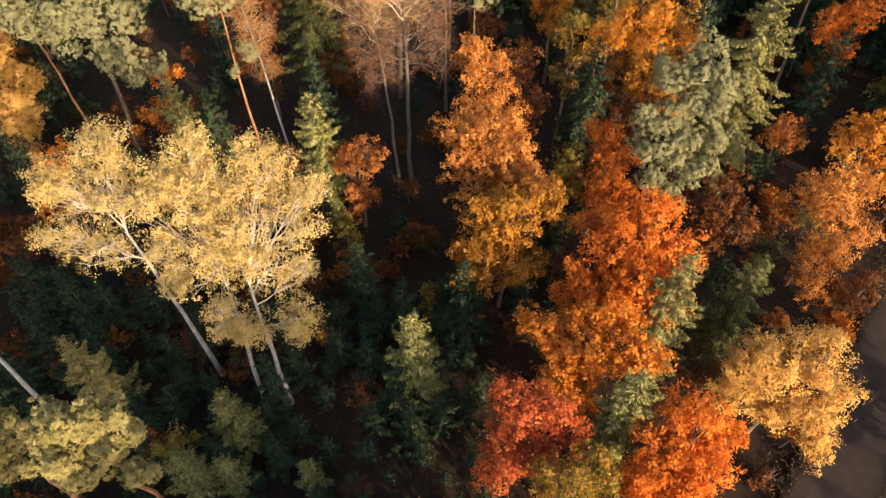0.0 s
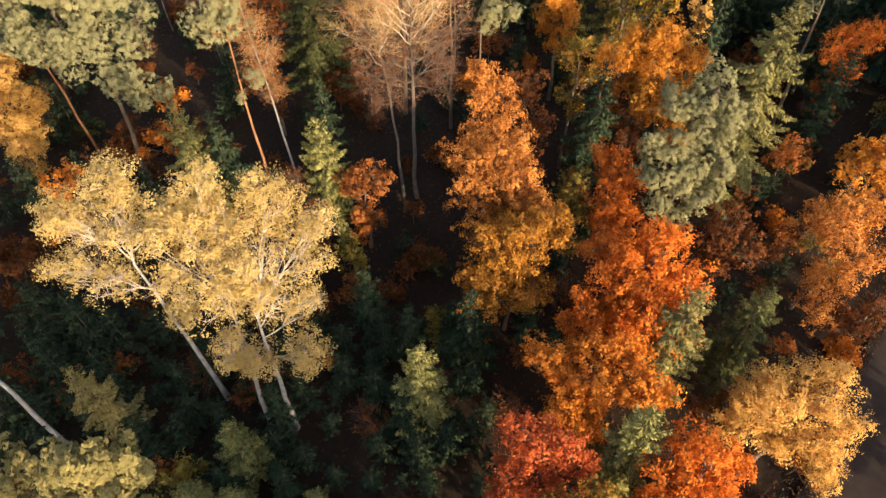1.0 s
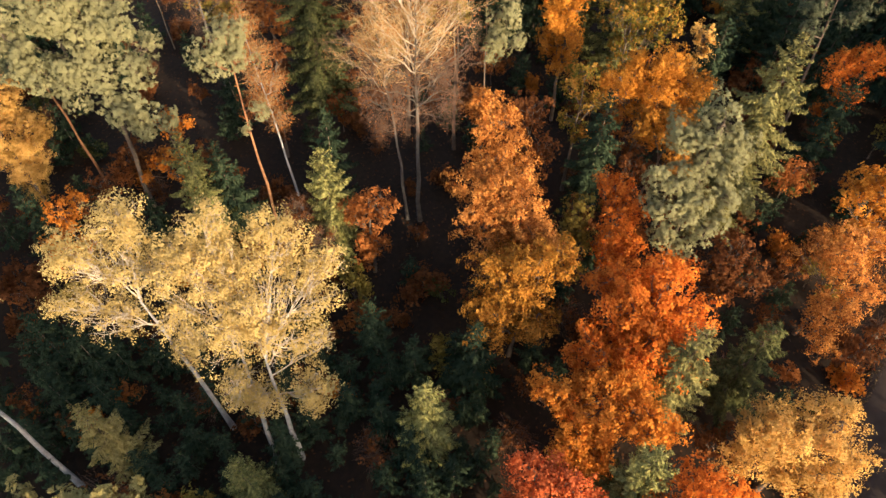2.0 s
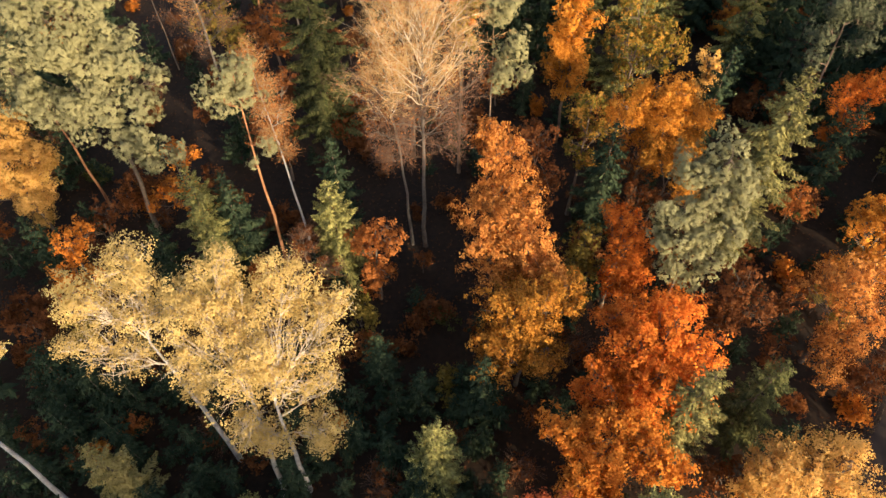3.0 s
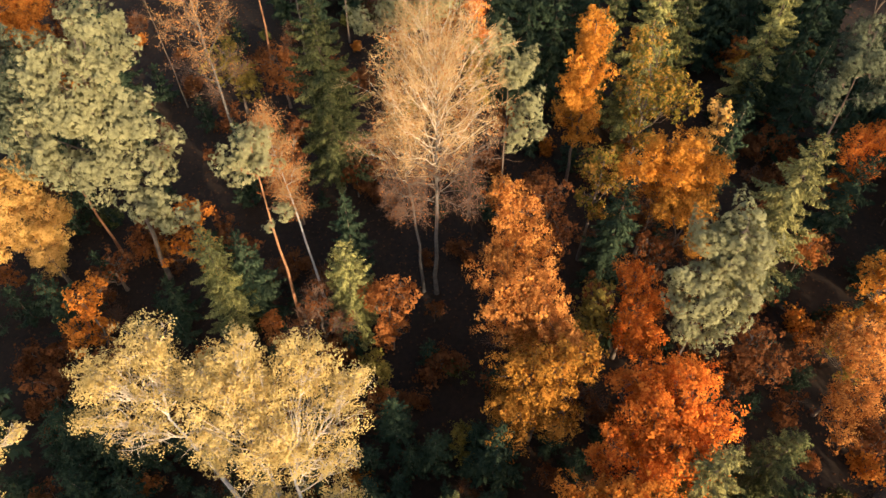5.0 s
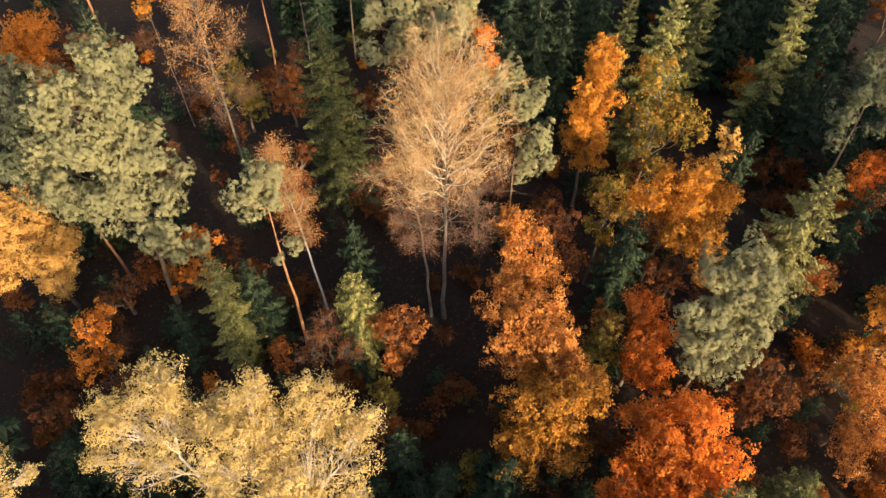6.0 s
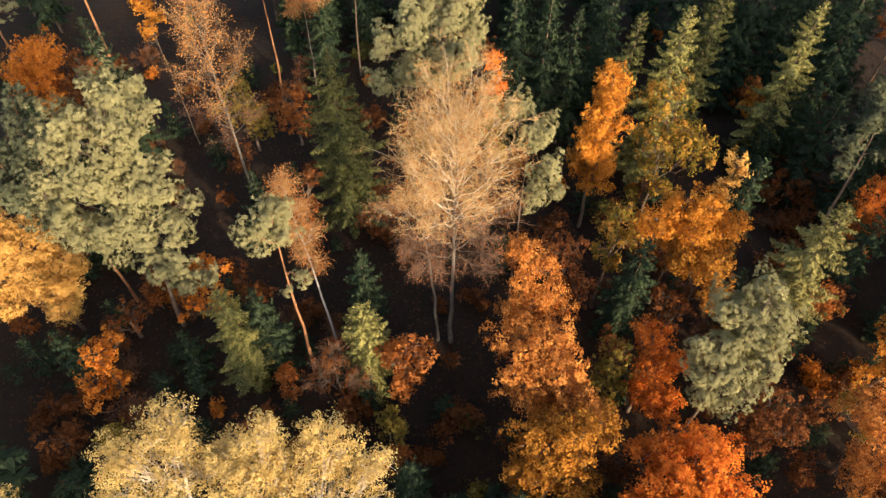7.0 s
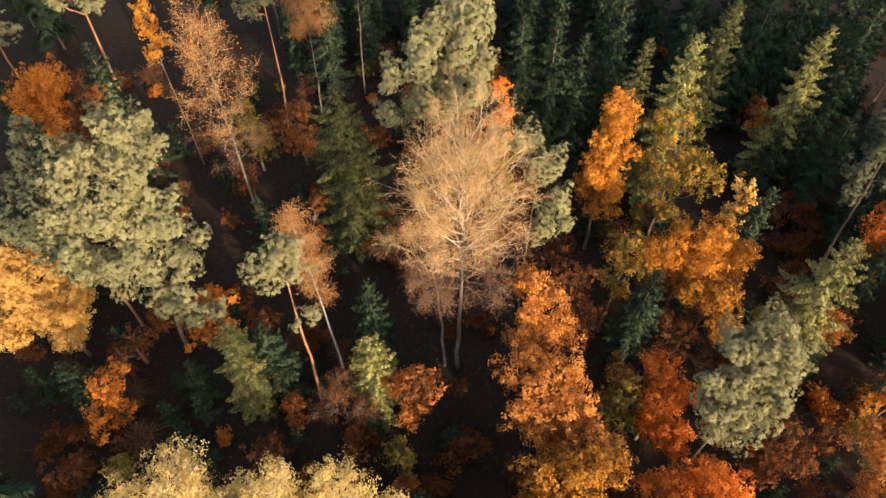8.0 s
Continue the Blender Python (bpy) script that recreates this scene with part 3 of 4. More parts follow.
broadleaf(16.6, 46.0, [(-0.6, 0.6, 14.3, 2.2), (-2.9, -0.2, 12.9, 1.9), (1.5, 0.3, 13.8, 2.0), (3.2, -0.2, 12.4, 1.9), (0.6, -0.8, 12.7, 2.2), (2.2, -1.2, 10.6, 2.1), (-0.8, 0.2, 10.6, 1.9), (0.8, -0.6, 8.0, 2.0)], "amber", "bright orange maple with domed crown", seed=34, dens=32, size=0.162)
broadleaf(17.6, 43.0, [(1.2, -0.1, 10.6, 2.3), (-0.8, 0.6, 10.3, 1.9), (1.0, -1.6, 8.6, 1.9)], "bronze", "ochre maple below the bright orange one", seed=35, dens=30, size=0.162)
# Lower maple foliage in a darker leaf, added to cover the bare trunk.
broadleaf(16.2, 42.6, [(-0.6, 0.2, 6.4, 1.7), (0.9, -0.4, 5.2, 1.8), (-0.3, -1.0, 3.6, 1.6)], "brown", "dull brown foliage added to hide a maple trunk", seed=36, dens=12, name='beech_tree')
broadleaf(10.9, 45.5, [(-0.3, 0.2, 13.7, 1.7), (-1.1, -0.1, 12.9, 1.3), (1.6, -0.2, 11.6, 1.3), (0.4, 0.3, 10.4, 1.1), (-0.4, 0.3, 8.9, 1.1), (0.4, -0.3, 7.5, 1.1)], "turning", "yellow-green young tree with thin crown", seed=36, dens=16)
broadleaf(10.9, 55.7, [(-0.1, 1.2, 18.9, 1.8), (-0.3, 0.0, 17.3, 2.1), (-0.5, -0.8, 15.6, 2.1), (-1.0, -1.4, 13.6, 2.1), (-0.3, -1.0, 11.6, 2.1), (-1.0, 0.4, 10.2, 1.9), (0.0, -0.4, 8.0, 1.8)], "amber", "upright orange maple at the wood's far side", seed=37, dens=28, size=0.18)
broadleaf(16.8, 54.7, [(-1.5, 1.0, 17.5, 2.3), (0.8, -0.1, 14.8, 2.3), (-1.9, -0.9, 14.2, 1.9), (2.5, -0.6, 13.2, 2.1), (0.6, 0.5, 11.4, 1.5), (-0.6, 0.5, 9.5, 1.5), (0.6, -0.5, 7.6, 1.5)], "turning", "olive and gold tree with open crown", seed=38, dens=13)
broadleaf(0.7, 58.9, [(-0.1, 0.3, 18.8, 1.3), (0.2, -0.5, 17.0, 1.0), (0.3, 0.3, 16.0, 1.0), (-0.3, 0.3, 14.8, 1.0), (0.3, -0.3, 13.5, 1.0)], "scarlet", "small orange-red tree beside tall pines", seed=39, dens=17)
broadleaf(-39.9, 58.7, [(0.6, 0.5, 19.3, 2.3), (-1.5, -0.1, 17.6, 2.0), (1.0, -0.7, 17.2, 1.8), (0.6, 0.5, 15.6, 1.5), (-0.6, 0.5, 13.7, 1.5), (0.6, -0.5, 11.9, 1.5)], "orange", "orange tree with rounded top", seed=40, dens=32, size=0.162)
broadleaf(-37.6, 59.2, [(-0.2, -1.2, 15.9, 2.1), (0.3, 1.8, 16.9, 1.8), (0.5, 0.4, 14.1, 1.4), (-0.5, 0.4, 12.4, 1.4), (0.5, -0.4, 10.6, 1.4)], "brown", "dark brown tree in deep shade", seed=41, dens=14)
broadleaf(-38.2, 42.8, [(0.5, 0.7, 11.9, 3.2), (-2.1, -0.9, 8.8, 2.7), (1.9, -1.7, 8.3, 2.2), (-1.7, 1.0, 12.7, 2.6), (3.4, 0.0, 10.8, 1.9), (0.8, 0.6, 6.2, 2.1), (-0.8, 0.6, 3.6, 2.1)], "gold", "golden orange maple with wide crown", seed=42, dens=32, size=0.162)
broadleaf(-31.8, 35.6, [(0.3, 0.3, 7.5, 1.5), (-0.7, -1.0, 4.7, 1.8), (1.0, 1.6, 7.9, 1.2), (0.4, 0.4, 3.2, 1.1), (-0.4, 0.4, 1.8, 1.1)], "orange", "small orange beech in a clearing", seed=43, name='beech_tree', dens=17)
broadleaf(-22.8, 40.7, [(0.6, 0.5, 12.1, 1.6), (-1.3, -0.5, 8.9, 1.4), (0.4, -0.1, 9.2, 1.4), (0.4, 0.3, 7.7, 1.0), (-0.4, 0.3, 6.4, 1.0), (0.4, -0.3, 5.1, 1.0)], "orange", "orange young tree behind the big pine", seed=44, dens=16)
broadleaf(-6.9, 35.7, [(0.8, 0.3, 8.9, 1.9), (-1.1, 0.2, 7.6, 1.7), (0.0, -0.7, 5.1, 1.7), (0.5, 0.4, 3.6, 1.3), (-0.5, 0.4, 2.0, 1.3)], "rust", "rust-coloured rounded young beech", seed=45, dens=16, name='beech_tree')
broadleaf(-12.5, 35.6, [(-0.2, 0.3, 7.6, 1.6), (1.5, -0.4, 5.8, 1.6), (-1.5, 0.2, 4.4, 1.5)], "brown", "half-bare brown bushy young beech", seed=46, dens=7, fine=5, fine_mat=TWIG_DARK, name='beech_tree')
broadleaf(-33.0, 68.2, [(0.1, 0.2, 20.2, 1.3), (-0.1, -0.2, 18.6, 1.2), (0.4, 0.4, 16.8, 1.1), (-0.4, 0.4, 15.2, 1.1)], "amber", "slender amber tree near tall pines", seed=50, dens=20, girth=0.08)
broadleaf(36.5, 50.4, [(-1.6, -0.2, 10.5, 1.9), (1.1, 0.5, 11.6, 2.1), (0.4, -0.8, 8.2, 1.5), (0.5, 0.4, 6.8, 1.4), (-0.5, 0.4, 5.1, 1.4), (0.5, -0.4, 3.4, 1.4)], "scarlet", "deep orange-red tree behind a pine", seed=48, dens=32, size=0.162)
broadleaf(23.0, 52.9, [(-0.2, 0.2, 12.4, 1.2), (0.4, -0.3, 11.5, 0.9), (0.3, 0.2, 10.6, 1.0), (-0.3, 0.2, 9.3, 1.0), (0.3, -0.2, 8.1, 1.0)], "gold", "small yellow tree in deep shade", seed=49, dens=13)
broadleaf(-25.6, 67.2, [(-0.6, -0.1, 7.8, 2.7), (1.0, 0.2, 5.5, 2.2), (0.7, 0.5, 3.6, 1.8)], "olive", "yellow-green young tree in undergrowth", seed=50, dens=13)
# Red leaves toned down to rust, so the shade is in the colour.
broadleaf(-20.7, 68.2, [(-0.8, 0.4, 6.4, 2.5), (0.9, -0.4, 4.6, 2.4)], "rust", "young tree with red leaves dulled to rust for shade", seed=51, dens=12)
broadleaf(0.3, 51.2, [(0.2, -0.3, 19.4, 1.3), (-0.5, 0.8, 20.2, 0.8), (0.3, 0.3, 18.3, 1.0), (-0.3, 0.3, 17.1, 1.0), (0.3, -0.3, 15.8, 1.0)], "olive", "yellow-green young tree between pine and birch", seed=52, dens=16)

# pines
pine(-28.7, 43.3, [(2.4, 2.8, 25.5, 2.1), (3.1, 1.5, 23.4, 2.5), (0.1, 1.4, 23.9, 2.4), (1.3, -0.3, 21.0, 2.8), (4.8, -0.5, 19.6, 2.0), (5.2, -1.8, 17.4, 2.1), (1.9, -2.5, 16.9, 2.3), (5.2, -3.5, 15.5, 1.6), (6.8, -0.8, 18.8, 1.0), (1.2, 4.6, 25.3, 1.0), (-0.9, 0.5, 23.2, 2.0), (-0.6, -0.9, 20.6, 2.1), (3.1, 4.6, 24.3, 1.4), (3.7, 4.0, 23.0, 1.1), (1.9, -1.0, 19.0, 2.2), (4.0, 0.6, 20.9, 2.0), (5.7, -4.5, 14.4, 1.7), (7.3, -4.7, 14.9, 1.2), (3.8, -3.9, 15.5, 1.8), (-2.6, -2.0, 17.2, 1.9), (0.1, -2.7, 16.2, 1.8), (-3.8, -0.4, 18.8, 2.0)], "tall broad pine with pale green crown", seed=53, girth=0.22, bark=BARK_GREY)
# Shade from the broad pine is painted into this crown's needles.
pine(-34.0, 46.0, [(-0.2, 0.5, 21.0, 2.3), (-0.4, -1.9, 18.0, 2.6), (-2.5, 4.4, 21.5, 1.7), (0.7, -2.6, 16.2, 2.1), (-2.5, -0.5, 19.0, 1.9), (2.0, -0.4, 21.1, 2.0)], "pine with dense crown toned blue-green for shade", girth=0.14, seed=54, needle=PINE_BLUE_SHADED)
pine(-15.4, 38.2, [(0.0, 0.2, 21.6, 1.7), (-0.7, -0.2, 20.6, 1.4), (1.0, -0.1, 20.7, 1.4), (2.0, -1.2, 17.5, 0.9), (0.8, 0.5, 22.3, 1.2), (0.7, -1.2, 15.6, 0.6)], "slim pine with long bare orange trunk", seed=55, girth=0.16)
pine(-4.5, 53.4, [(1.9, 1.7, 27.0, 2.6), (-1.4, -0.5, 26.2, 2.4), (-3.6, -1.8, 25.5, 1.8), (0.7, -1.0, 24.6, 3.0), (-3.9, -2.7, 23.0, 1.5), (2.8, 4.6, 27.3, 1.9), (3.2, 1.3, 24.8, 1.7), (-1.9, -2.8, 23.5, 1.8), (-0.6, 1.3, 27.3, 1.4)], "tall pine with dense pale green crown", seed=56, girth=0.24, bark=BARK_GREY)
pine(2.8, 46.4, [(0.0, 0.6, 21.5, 1.9), (-1.6, 1.6, 22.3, 1.8), (1.2, -0.7, 19.3, 1.6), (0.3, -1.6, 17.4, 1.7), (2.1, -1.6, 17.4, 0.9)], "pine beside the bare birch", girth=0.12, bark=BARK_GREY, seed=57)
pine(16.4, 32.2, [(1.1, 2.7, 18.4, 1.7), (-0.5, 2.6, 16.6, 2.1), (-1.5, 1.3, 14.8, 2.0), (1.0, 1.3, 15.2, 2.2), (-0.3, -0.1, 12.8, 1.9), (2.5, 2.0, 16.6, 1.7), (-2.1, 0.3, 12.6, 1.4), (2.3, 0.3, 13.4, 1.5), (1.4, -0.9, 11.4, 1.3), (0.3, -1.2, 9.8, 1.3), (-1.2, -0.6, 10.6, 1.3)], "bushy grey-green pine with pale twisted limbs", girth=0.14, seed=58, bark=BARK_GREY)
pine(33.4, 51.0, [(-1.6, 1.8, 18.3, 2.2), (-2.0, 1.0, 15.9, 1.7), (-1.2, 3.0, 20.2, 1.8), (0.8, 1.6, 17.6, 1.9), (0.6, 0.4, 15.4, 1.5), (-2.6, 0.3, 14.0, 1.5)], "grey-green pine with bare lower trunk at the wood's edge", seed=59, needle=PINE_BLUE_SHADED, bark=BARK_GREY)
pine(-44.5, 76.8, [(-2.2, 0.0, 15.8, 1.3), (0.0, 0.5, 17.8, 2.0), (2.4, 0.0, 15.6, 1.5), (1.5, 1.0, 18.6, 2.0)], "tall pine with orange bark", seed=60, girth=0.24)
pine(-23.1, 72.7, [(-1.0, 0.0, 17.6, 1.6), (0.7, 0.3, 18.6, 1.7), (-0.4, 1.0, 20.2, 1.8), (1.2, 0.8, 21.0, 1.5)], "pine with thin reddish trunk", seed=61, girth=0.16)
pine(-14.7, 81.3, [(-0.5, 0.0, 17.4, 2.0), (1.0, 0.5, 19.2, 2.2)], "distant slim pine with bare trunk", seed=62, girth=0.12, bark=BARK_GREY)
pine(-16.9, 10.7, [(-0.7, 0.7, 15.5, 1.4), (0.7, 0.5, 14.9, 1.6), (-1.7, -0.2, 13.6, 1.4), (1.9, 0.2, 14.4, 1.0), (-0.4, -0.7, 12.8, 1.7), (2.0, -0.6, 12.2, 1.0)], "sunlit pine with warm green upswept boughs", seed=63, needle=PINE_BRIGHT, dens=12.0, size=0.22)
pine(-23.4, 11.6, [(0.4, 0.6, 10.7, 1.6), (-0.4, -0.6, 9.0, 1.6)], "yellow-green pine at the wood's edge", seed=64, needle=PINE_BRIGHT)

# birch whose crown leans out over the slope
broadleaf(-26.2, 16.6, [(-1.6, 5.1, 17.8, 1.4), (-2.5, 3.5, 17.1, 2.2), (-2.7, 2.1, 14.9, 1.8), (0.3, 5.0, 17.0, 0.6)], "cream", "yellow birch with thick white trunk", seed=65, fork=(-4.77, 4.27, 13.0, 2.5), name='birch_tree', bark=BARK_WHITE, girth=0.2, twigs=5, twig_r=0.024, dens=38, size=0.12, share=0.40)

# spruces
spruce(-10.0, 37.3, 13.6, 2.4, "young spruce with sunlit pale green boughs", seed=66)
spruce(-20.5, 37.9, 14.3, 2.5, "sunlit spruce with layered boughs", seed=67)
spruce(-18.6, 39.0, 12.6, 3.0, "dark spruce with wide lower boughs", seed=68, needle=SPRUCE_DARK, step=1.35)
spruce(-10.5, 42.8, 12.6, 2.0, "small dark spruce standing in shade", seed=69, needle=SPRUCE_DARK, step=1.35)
spruce(-34.5, 36.9, 9.8, 2.6, "blue-green spruce at a clearing", seed=70, needle=SPRUCE_DARK, step=1.35)
spruce(-13.0, 54.9, 22.6, 3.3, "tall columnar green spruce", seed=71, ragged=0.3, needle=SPRUCE_MID, slope=0.62)
spruce(17.9, 62.5, 22.0, 2.6, "spruce with sunlit tip", seed=72)
spruce(30.9, 64.8, 21.2, 2.3, "spruce with long lit boughs", seed=73, ragged=0.3)
spruce(22.5, 67.0, 22.4, 2.4, "tall spruce in a dense stand", seed=74, needle=SPRUCE_MID)
spruce(14.4, 64.3, 20.2, 1.6, "small pointed spruce in a stand", seed=75, needle=SPRUCE_MID)
spruce(13.1, 69.9, 21.9, 2.8, "spruce with drooping boughs", seed=76, needle=SPRUCE_DARK, step=1.35)
spruce(3.2, 67.5, 20.7, 2.8, "dark spruce behind the pines", seed=77, needle=SPRUCE_DARK, step=1.35)
spruce(6.7, 68.2, 19.3, 2.6, "dark green spruce in a stand", seed=78, needle=SPRUCE_DARK, step=1.35)
spruce(23.0, 50.0, 15.9, 1.9, "small dark spruce in deep shade", seed=79, needle=SPRUCE_DARK, step=1.35)
spruce(23.6, 40.4, 21.2, 3.3, "ragged grey-green spruce with hanging boughs", seed=80, needle=SPRUCE_GREY, ragged=0.34, droop=0.38)
spruce(12.3, 42.6, 14.6, 2.4, "dark spruce with drooping boughs", seed=81, droop=0.45, needle=SPRUCE_DARK, step=1.35)
spruce(-1.9, 19.2, 11.9, 2.1, "spruce with lit crown tip", seed=82)
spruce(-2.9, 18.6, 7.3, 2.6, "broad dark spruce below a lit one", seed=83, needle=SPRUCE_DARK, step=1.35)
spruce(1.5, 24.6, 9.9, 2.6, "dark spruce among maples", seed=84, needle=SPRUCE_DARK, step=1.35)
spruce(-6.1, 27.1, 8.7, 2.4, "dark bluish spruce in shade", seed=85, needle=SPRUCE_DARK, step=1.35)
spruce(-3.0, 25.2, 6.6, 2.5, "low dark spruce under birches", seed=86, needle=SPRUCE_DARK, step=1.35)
spruce(14.0, 20.9, 15.7, 2.2, "slim spruce against red maples", seed=87, needle=SPRUCE_GREY, ragged=0.28)
spruce(19.7, 22.8, 13.0, 2.1, "yellow-green young spruce beside maples", seed=88, needle=SPRUCE_MID, ragged=0.3)
spruce(10.5, 14.6, 13.9, 2.0, "bushy little spruce between maples", seed=89)
# The sunlit look is painted: this spruce takes the bright needle colour.
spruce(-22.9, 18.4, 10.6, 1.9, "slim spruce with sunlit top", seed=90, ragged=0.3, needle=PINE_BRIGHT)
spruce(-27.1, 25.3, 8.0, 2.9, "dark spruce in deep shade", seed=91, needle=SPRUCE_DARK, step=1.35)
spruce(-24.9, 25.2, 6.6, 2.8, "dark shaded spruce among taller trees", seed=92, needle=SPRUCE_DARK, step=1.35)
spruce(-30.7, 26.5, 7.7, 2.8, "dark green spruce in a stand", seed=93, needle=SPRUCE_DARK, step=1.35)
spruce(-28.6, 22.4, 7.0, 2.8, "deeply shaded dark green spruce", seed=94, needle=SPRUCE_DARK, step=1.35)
spruce(-13.6, 16.0, 8.1, 2.4, "young spruce with lit top", seed=95)
spruce(-15.7, 12.6, 7.2, 2.3, "young spruce in a clearing", seed=96)
spruce(-13.5, 12.8, 5.5, 2.2, "small dark spruce standing in shade", seed=97)
spruce(-8.7, 13.2, 3.9, 2.1, "small dusky green spruce in shade", seed=98)
spruce(-11.8, 19.1, 7.0, 2.6, "dark spruce below birches", seed=99, needle=SPRUCE_DARK, step=1.35)
spruce(-4.7, 16.9, 4.2, 2.4, "dark shaded spruce among taller trees", seed=100, needle=SPRUCE_DARK, step=1.35)
spruce(-0.1, 17.1, 5.5, 2.6, "dark shaded spruce among taller trees", seed=101, needle=SPRUCE_DARK, step=1.35)
spruce(-8.4, 18.7, 3.0, 2.2, "dark shaded spruce among taller trees", seed=102, needle=SPRUCE_DARK, step=1.35)
spruce(-21.5, 21.2, 2.3, 2.3, "dark shaded spruce among taller trees", seed=103, needle=SPRUCE_DARK, step=1.35)
spruce(35.4, 48.2, 12.1, 2.8, "bluish spruce by the track", seed=104, needle=SPRUCE_DARK, step=1.35)
spruce(-38.4, 66.1, 18.3, 3.0, "dark spruce below tall pines", seed=105, needle=SPRUCE_DARK, step=1.35)
spruce(36.0, 67.3, 21.8, 3.0, "spruce in a dark stand", seed=106, needle=SPRUCE_DARK, step=1.35)
spruce(-18.5, 80.1, 16.3, 3.0, "far dark spruce in the stand", seed=107, needle=SPRUCE_DARK, step=1.35)
spruce(9.7, 68.7, 17.8, 2.4, "far dark spruce in the stand", seed=108, needle=SPRUCE_DARK, step=1.35)
spruce(30.7, 75.9, 18.3, 3.0, "far dark spruce in the stand", seed=109, needle=SPRUCE_DARK, step=1.35)
spruce(-25.9, 38.8, 6.6, 2.0, "dark shaded spruce among taller trees", seed=110, needle=SPRUCE_DARK, step=1.35)

# small bare shrubs, a snag and brush by the track
bare_birch(-37.6, 31.7, (-6.7, 4.0, -5.1), 1.2, 1.6, "low bare shrub with pale twigs", seed=111, count=10, girth=0.05, leaves=0.1, fine=5, lean=0.9)
bare_birch(-30.7, 34.7, (-2.1, 3.5, -0.8), 1.2, 1.7, "bare grey shrub in a clearing", seed=112, count=10, girth=0.05, leaves=0.1, fine=5, lean=0.8, twig_mat=TWIG_DARK, bark=BARK_DULL_SHADED)
broadleaf(21.5, 13.3, [(-0.1, 0.3, -0.2, 1.6), (1.5, -0.3, -1.3, 1.2), (-1.3, -0.3, -1.3, 1.2)], "brown", "half-bare brown brush beside the track", seed=113, dens=5, fine=5, fine_mat=TWIG_DARK, name='beech_tree')
broadleaf(33.4, 27.7, [(-1.1, -0.9, 1.0, 1.4), (1.1, 0.9, 1.7, 1.4)], "brown", "brown brush at the edge of the track", seed=114, dens=6, fine=4, fine_mat=TWIG_DARK, name='beech_tree')
spruce(-3.2, 14.9, 2.0, 2.3, "dark shaded spruce among taller trees", seed=115, needle=SPRUCE_DARK, step=1.35)
spruce(-6.0, 13.0, 2.0, 2.2, "dark shaded spruce among taller trees", seed=116, needle=SPRUCE_DARK, step=1.35)
spruce(0.2, 13.2, 2.0, 2.4, "dark shaded spruce among taller trees", seed=117, needle=SPRUCE_DARK, step=1.35)
spruce(-12.5, 13.2, 2.0, 2.2, "dark shaded spruce among taller trees", seed=118, needle=SPRUCE_DARK, step=1.35)
# Two low dark spruces added to fill a gap that is black with shade.
spruce(33.1, 64.7, 12.4, 2.4, "dark shaded spruce among taller trees", seed=119, needle=SPRUCE_DARK, step=1.35)
spruce(30.5, 63.2, 10.0, 2.0, "dark shaded spruce among taller trees", seed=120, needle=SPRUCE_DARK, step=1.35)
spruce(-5.5, 17.3, 2.0, 2.2, "dark shaded spruce among taller trees", seed=121, needle=SPRUCE_DARK, step=1.35)
spruce(-3.6, 13.3, 2.0, 2.0, "dark shaded spruce among taller trees", seed=122, needle=SPRUCE_DARK, step=1.35)
broadleaf(-16.8, 50.1, [(0.5, -0.5, 9.7, 1.7), (-1.3, -1.3, 7.8, 1.6), (0.8, 2.6, 10.8, 1.3), (0.4, 0.3, 6.5, 1.1), (-0.4, 0.3, 5.1, 1.1), (0.4, -0.3, 3.7, 1.1)], "brown", "brown young beech with withered leaves", seed=123, dens=13, name='beech_tree')
broadleaf(-32.5, 42.0, [(0.9, 0.3, 4.2, 1.7), (-1.4, -0.5, 2.3, 1.5)], "brown", "withered brown young beech at the clearing", seed=124, dens=11, name='beech_tree')
# Added dark tree that stands in for deep shade on open ground.
spruce(-21.8, 53.8, 10.3, 2.0, "narrow dark spruce added behind the slim birch", seed=125, needle=SPRUCE_DARK, step=1.35)
spruce(-41.9, 37.3, 3.0, 2.3, "dark spruce at the edge of the clearing", seed=126, needle=SPRUCE_DARK, step=1.35)
spruce(1.6, 18.0, 4.4, 2.3, "dark shaded spruce among taller trees", seed=127, needle=SPRUCE_DARK, step=1.35)
spruce(2.4, 14.5, 3.6, 2.2, "dark shaded spruce among taller trees", seed=128, needle=SPRUCE_DARK, step=1.35)
spruce(-21.5, 17.8, 4.8, 2.2, "dark shaded spruce among taller trees", seed=129, needle=SPRUCE_DARK, step=1.35)
# Pair added towards the sun to shade the lower boughs of a lit spruce.
spruce(34.6, 60.4, 15.0, 2.7, "dark spruce added to shade a taller spruce", seed=901, needle=SPRUCE_DARK, step=1.35)
spruce(37.6, 56.8, 13.6, 2.8, "dark spruce added to shade a taller spruce", seed=902, needle=SPRUCE_DARK, step=1.35)

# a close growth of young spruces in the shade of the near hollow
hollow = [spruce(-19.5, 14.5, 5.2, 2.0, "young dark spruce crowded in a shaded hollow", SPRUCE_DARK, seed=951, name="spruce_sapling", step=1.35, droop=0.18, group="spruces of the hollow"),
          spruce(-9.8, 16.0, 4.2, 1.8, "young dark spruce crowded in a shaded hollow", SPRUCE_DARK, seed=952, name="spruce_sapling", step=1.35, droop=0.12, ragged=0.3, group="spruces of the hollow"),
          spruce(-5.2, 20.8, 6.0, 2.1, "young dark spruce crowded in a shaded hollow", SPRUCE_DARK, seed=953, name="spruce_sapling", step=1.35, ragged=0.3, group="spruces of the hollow")]
